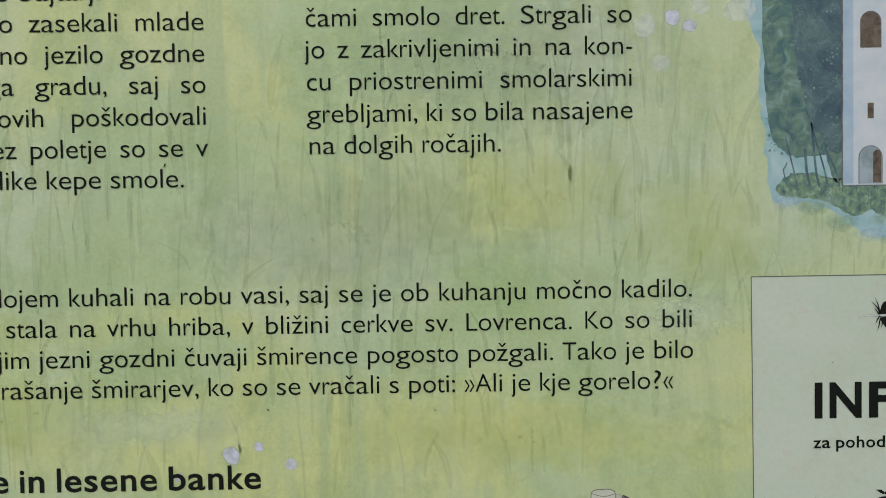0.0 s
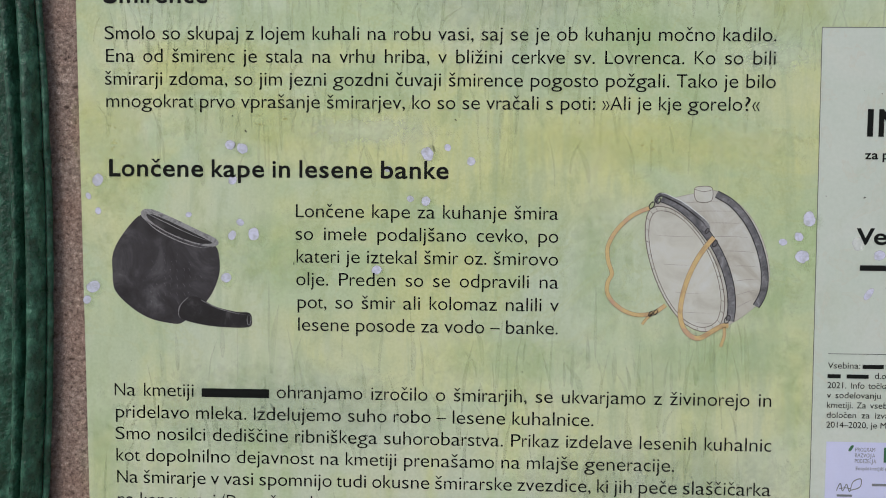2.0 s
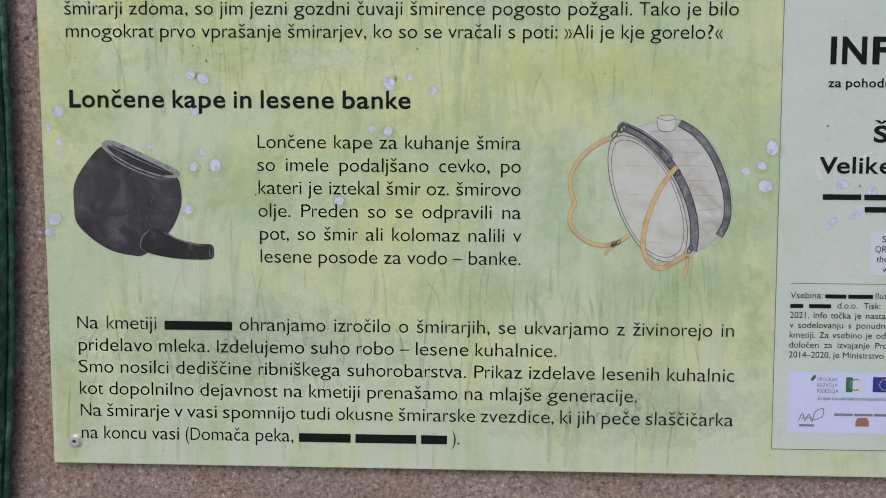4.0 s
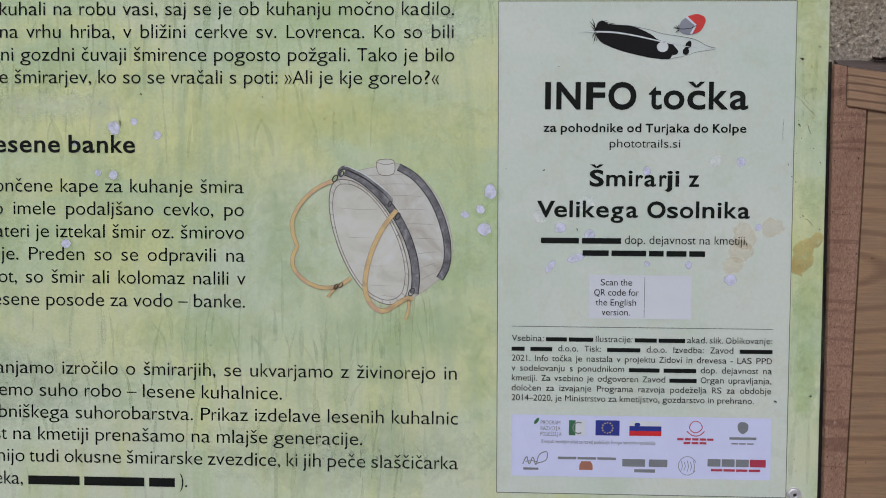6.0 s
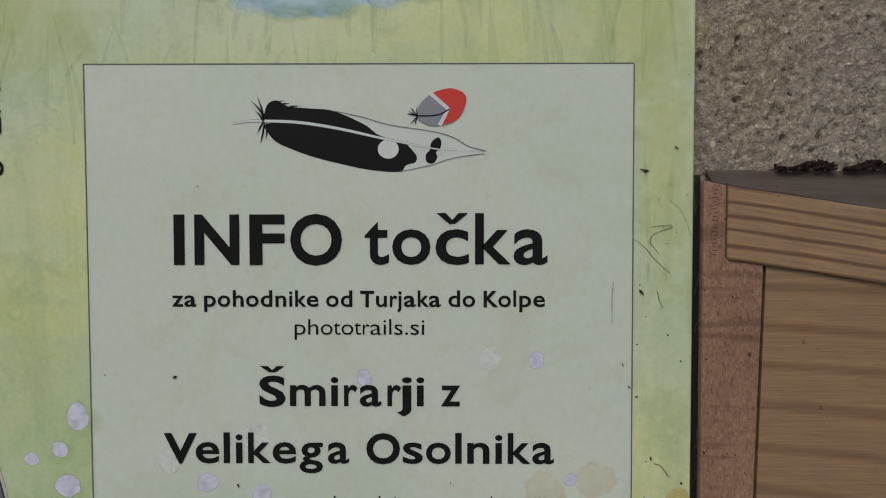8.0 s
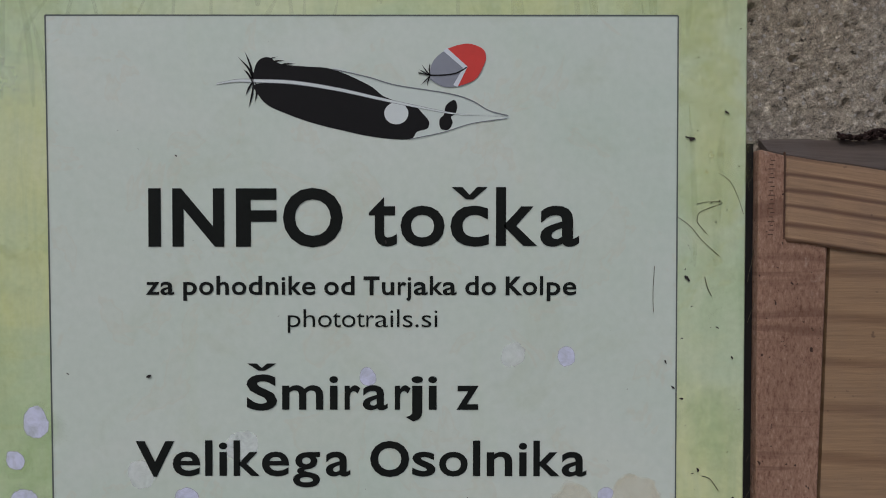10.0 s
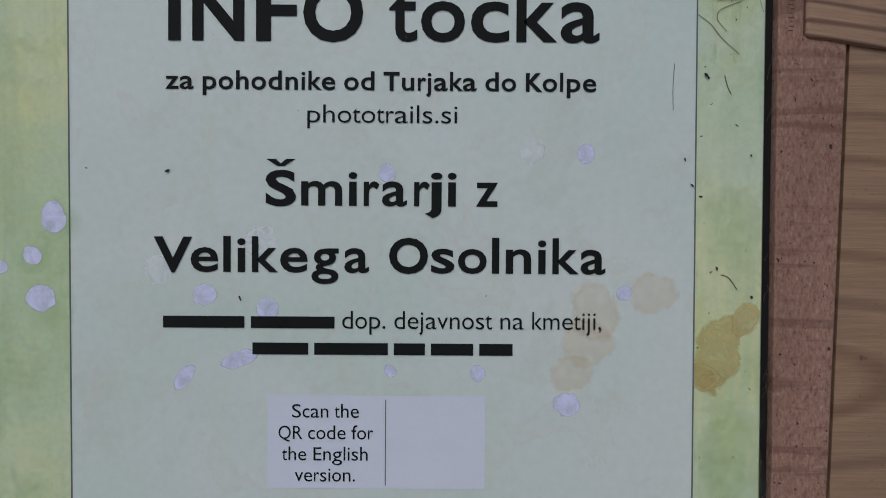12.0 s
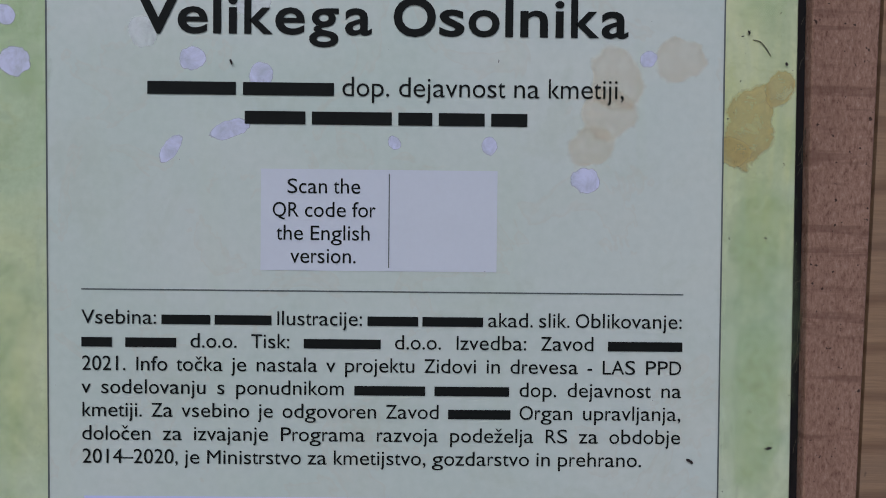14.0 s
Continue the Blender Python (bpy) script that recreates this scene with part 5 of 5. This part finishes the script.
def beam(name, a, b, c, d, high, deep, mat, parent, label):
    """A lath from a to b (its top front edge), of some height and depth, worn at the edges; local x runs along it."""
    a, b = Vector(a), Vector(b)
    x = (b - a).normalized()
    z = (Vector((0, 0, 1)) - x * x.z).normalized()
    y = z.cross(x)
    bm = block(0, (b - a).length, 0, deep, -high, 0, 0.0016, 3)
    bmesh.ops.subdivide_edges(bm, edges=[e for e in bm.edges if e.calc_length() > 0.1], cuts=40)
    for v in bm.verts:
        v.co.x -= v.co.z * x.z / x.x * -1
        v.co.z += 0.0007 * noise.noise((v.co.x * 30, v.co.z * 60, 1)) + 0.0005 * noise.noise((v.co.x * 140, v.co.z * 90, 3))
        v.co.y += 0.0005 * noise.noise((v.co.x * 40, v.co.z * 200, 7))
    ob = part(name, bm, mat, parent, label)
    ob.matrix_basis = Matrix((x, y, z)).transposed().to_4x4()
    ob.matrix_basis.translation = a
    return ob


seam = block(0.4484, 0.4489, 0.3472, 0.3480, 1.3890, 1.4205)
part("joint", seam, END_MARK, crate)
for k in range(18):
    part("end_grain_mark", block(0.4428 + 0.0004 * (k % 3), 0.4446 + 0.0005 * (k % 2), 0.34738, 0.3478, 1.3905 + 0.00158 * k, 1.39085 + 0.00158 * k), END_MARK, crate)
beam("rail", (0.4490, 0.3464, 1.4194), (0.72, 0.3440, 1.3778), 0, 0, 0.0308, 0.0030, RAIL_WOOD, crate, "ribbed light-brown rail, lower at its far end")
# the weathered top that slopes from the wall to the rail
bm = bmesh.new()
rows = []
for i in range(31):
    s = i / 30
    x = 0.4432 + s * 0.2768
    fz, fy = 1.4208 - s * 0.0435, 0.3478 - 0.002 * s
    row = []
    for k in range(18):
        q = k / 8
        row.append(bm.verts.new((x, fy + (0.3565 - fy) * q, fz + (1.4265 - fz) * q + 0.0006 * noise.noise((x * 60, q * 4, 2)))))
    rows.append(row)
for r0, r1 in zip(rows, rows[1:]):
    for k in range(8):
        bm.faces.new((r0[k], r1[k], r1[k + 1], r0[k + 1]))
ext = bmesh.ops.extrude_face_region(bm, geom=bm.faces[:])
bmesh.ops.translate(bm, vec=(0, 0.0006, -0.002), verts=[g for g in ext["geom"] if isinstance(g, bmesh.types.BMVert)])
bmesh.ops.recalc_face_normals(bm, faces=bm.faces)
part("top_board", bm, LEDGE_WOOD, crate, "dark weathered sloping top")

# ---- a green fold hanging at the other edge ----
drape = empty("green_cover", "dark green glossy cover hanging in upright folds beside the board", "cover")
folds = ((0, 0.000), (1.2, -0.004), (4.2, -0.003), (6.0, -0.011), (9, -0.0165), (13, -0.0165), (15.5, -0.009), (18, 0.003), (21, 0.003), (22.5, -0.008),
         (25.5, -0.0125), (28.5, -0.008), (31, 0.003), (36, 0.003), (44, -0.003), (54, -0.006), (70, -0.003), (95, 0.0))


def fold(name, first, last, label):
    """One upright strip of the cover, between two of its creases."""
    bm, rows = bmesh.new(), []
    for i in range(181):
        z = 0.92 + 0.80 * i / 180
        bow = -0.4300 - 0.16 * (z - 1.29) ** 2
        row = []
        for off, deep in folds[first:last + 1]:
            x = bow - off / 1000 + 0.0007 * noise.noise((z * 22, off * 0.3, 0))
            y = 0.348 + deep * (1 + 0.25 * noise.noise((z * 9, off * 0.05, 8))) + 0.0010 * noise.noise((z * 45, off * 0.3, 3)) + 0.0006 * noise.noise((z * 190, off * 0.6, 6))
            row.append(bm.verts.new((x, y, z)))
        rows.append(row)
    for r0, r1 in zip(rows, rows[1:]):
        for k in range(last - first):
            bm.faces.new((r0[k], r1[k], r1[k + 1], r0[k + 1])).smooth = True
    bmesh.ops.recalc_face_normals(bm, faces=bm.faces)
    sheet = part(name, bm, GREEN, drape, label)
    thick = sheet.modifiers.new("thickness", 'SOLIDIFY')
    thick.thickness, thick.offset = 0.0015, 0.0
    soften = sheet.modifiers.new("soften", 'SUBSURF')
    soften.levels = soften.render_levels = 1


fold("hem", 0, 2, "flat dark hem")
fold("fold", 2, 7, "")
fold("fold", 7, 12, "")
fold("fold", 12, 17, "")

# ---- a white card leaning on the wooden box ----
card = bmesh.new()
corner = Vector((0.5830, 0.336, 1.4225))
along, up = Vector((0.989, -0.004, -0.148)).normalized(), Vector((0.42, 0.10, 0.90)).normalized()
quad = [corner, corner + along * 0.15, corner + along * 0.15 + up * 0.104, corner + up * 0.104]
across = along.cross(up).normalized()
vs = [card.verts.new(p) for p in quad] + [card.verts.new(p - across * 0.0015) for p in quad]
for f in ((0, 1, 2, 3), (7, 6, 5, 4), (0, 4, 5, 1), (1, 5, 6, 2), (2, 6, 7, 3), (3, 7, 4, 0)):
    card.faces.new([vs[i] for i in f])
bmesh.ops.recalc_face_normals(card, faces=card.faces)
sign = part("small_sign", card, CARD)
tagged(sign, "small white card sign leaning on the wooden box", "sign")
verts, faces = letters(["Sm"], 0, 30, 0, 27, 0.0, 1.0, True)
me = bpy.data.meshes.new("sign_lettering")
me.from_pydata([corner + along * (0.0185 + x / 1000) + up * (0.0175 + y / 1000) + across * 0.0004 * (1 if across.y < 0 else -1) for x, y in verts], [], faces)
me.materials.append(INK)
lettering = new("sign_lettering", me)
lettering.parent = sign
wire = bmesh.new()
knot = [corner + up * (0.090 + 0.002 * math.sin(k)) + along * (0.001 + 0.0022 * k) + Vector((0, -0.0012, 0)) for k in range(6)]
for a, b in zip(knot, knot[1:]):
    d = (b - a).normalized()
    s = d.cross(Vector((0, 1, 0))).normalized() * 0.0013
    wire.faces.new([wire.verts.new(p) for p in (a - s, b - s, b + s, a + s)])
part("tie", wire, GRIT, sign, "dark tie through a hole")

# ---- dry grains along the back of the box, and fibres ----
grains = bmesh.new()
rng = random.Random(5)
for _ in range(620):
    x = 0.4720 + 0.0810 * rng.random()
    if 0.497 < x < 0.501:
        continue
    z = 1.4264 + 0.0040 * rng.random() * (0.6 + 0.4 * math.sin(x * 260))
    m = pose(x, 0.3552 - 0.003 * rng.random(), z, rng.uniform(0, 180), rng.uniform(0, 180), 0) @ Matrix.Diagonal((0.0006 * rng.uniform(0.7, 1.4), 0.0006, 0.0011 * rng.uniform(0.6, 1.3), 1))
    bmesh.ops.create_icosphere(grains, subdivisions=1, radius=1.0, matrix=m)
tagged(part("dry_grains", grains, DROPPING), "dark brown dry grains heaped along the wall", "debris", kind="stuff")


def fibre(points, thick, label):
    """A dry stalk lying on a surface."""
    curve = bpy.data.curves.new("dry_fibre", 'CURVE')
    curve.dimensions, curve.bevel_depth, curve.bevel_resolution = '3D', thick, 1
    s = curve.splines.new('POLY')
    s.points.add(len(points) - 1)
    for p, c in zip(s.points, points):
        p.co = (*c, 1)
    raw = new("raw", curve)
    bpy.context.view_layer.update()
    me = bpy.data.meshes.new_from_object(raw.evaluated_get(bpy.context.evaluated_depsgraph_get()))
    bpy.data.objects.remove(raw)
    me.materials.clear()
    me.materials.append(FIBRE)
    return tagged(new("dry_fibre", me), label, "plant fibre", "fibres on the board")


for line, thick in (([(411, 397), (415.8, 393.4), (420, 388.3), (426.3, 382.7)], 0.00009), ([(417.9, 401.9), (422, 402.6), (427.3, 402.4), (423, 400.6), (418.9, 398.7), (418, 396), (418.5, 394.5), (421.5, 391)], 0.00010),
                    ([(426, 413), (430, 410), (433, 404), (435, 398)], 0.00007), ([(420.5, 301.5), (423.4, 300.5), (426.5, 296.2)], 0.00014), ([(421, 375), (422, 371), (423.5, 368)], 0.00014),
                    ([(402.5, 379), (402, 370), (402.2, 362)], 0.00010)):
    fibre([at(u, v, 6) for u, v in smooth(line, False, 5)], thick, "thin dry plant fibre caught on the board")
for seed in range(14):
    r = random.Random(seed)
    z = r.uniform(1.12, 1.42)
    pts = [(0.4365 + 0.0006 * k + r.uniform(-0.0006, 0.0006), 0.3500 - 0.0006 * math.sin(k), z + r.uniform(0.5, 1.6) * 0.002 * k) for k in range(7)]
    fibre(pts, 0.00007, "fine cobweb thread between board and box")
nail = bmesh.new()
bmesh.ops.create_cone(nail, cap_ends=True, segments=10, radius1=0.0007, radius2=0.0009, depth=0.009)
peg = tagged(part("nail", nail, DROPPING), "rusty nail under the rail of the wooden box", "nail")
peg.matrix_basis = pose(0.5230, 0.3490, 1.3715, 8, 4, 0)
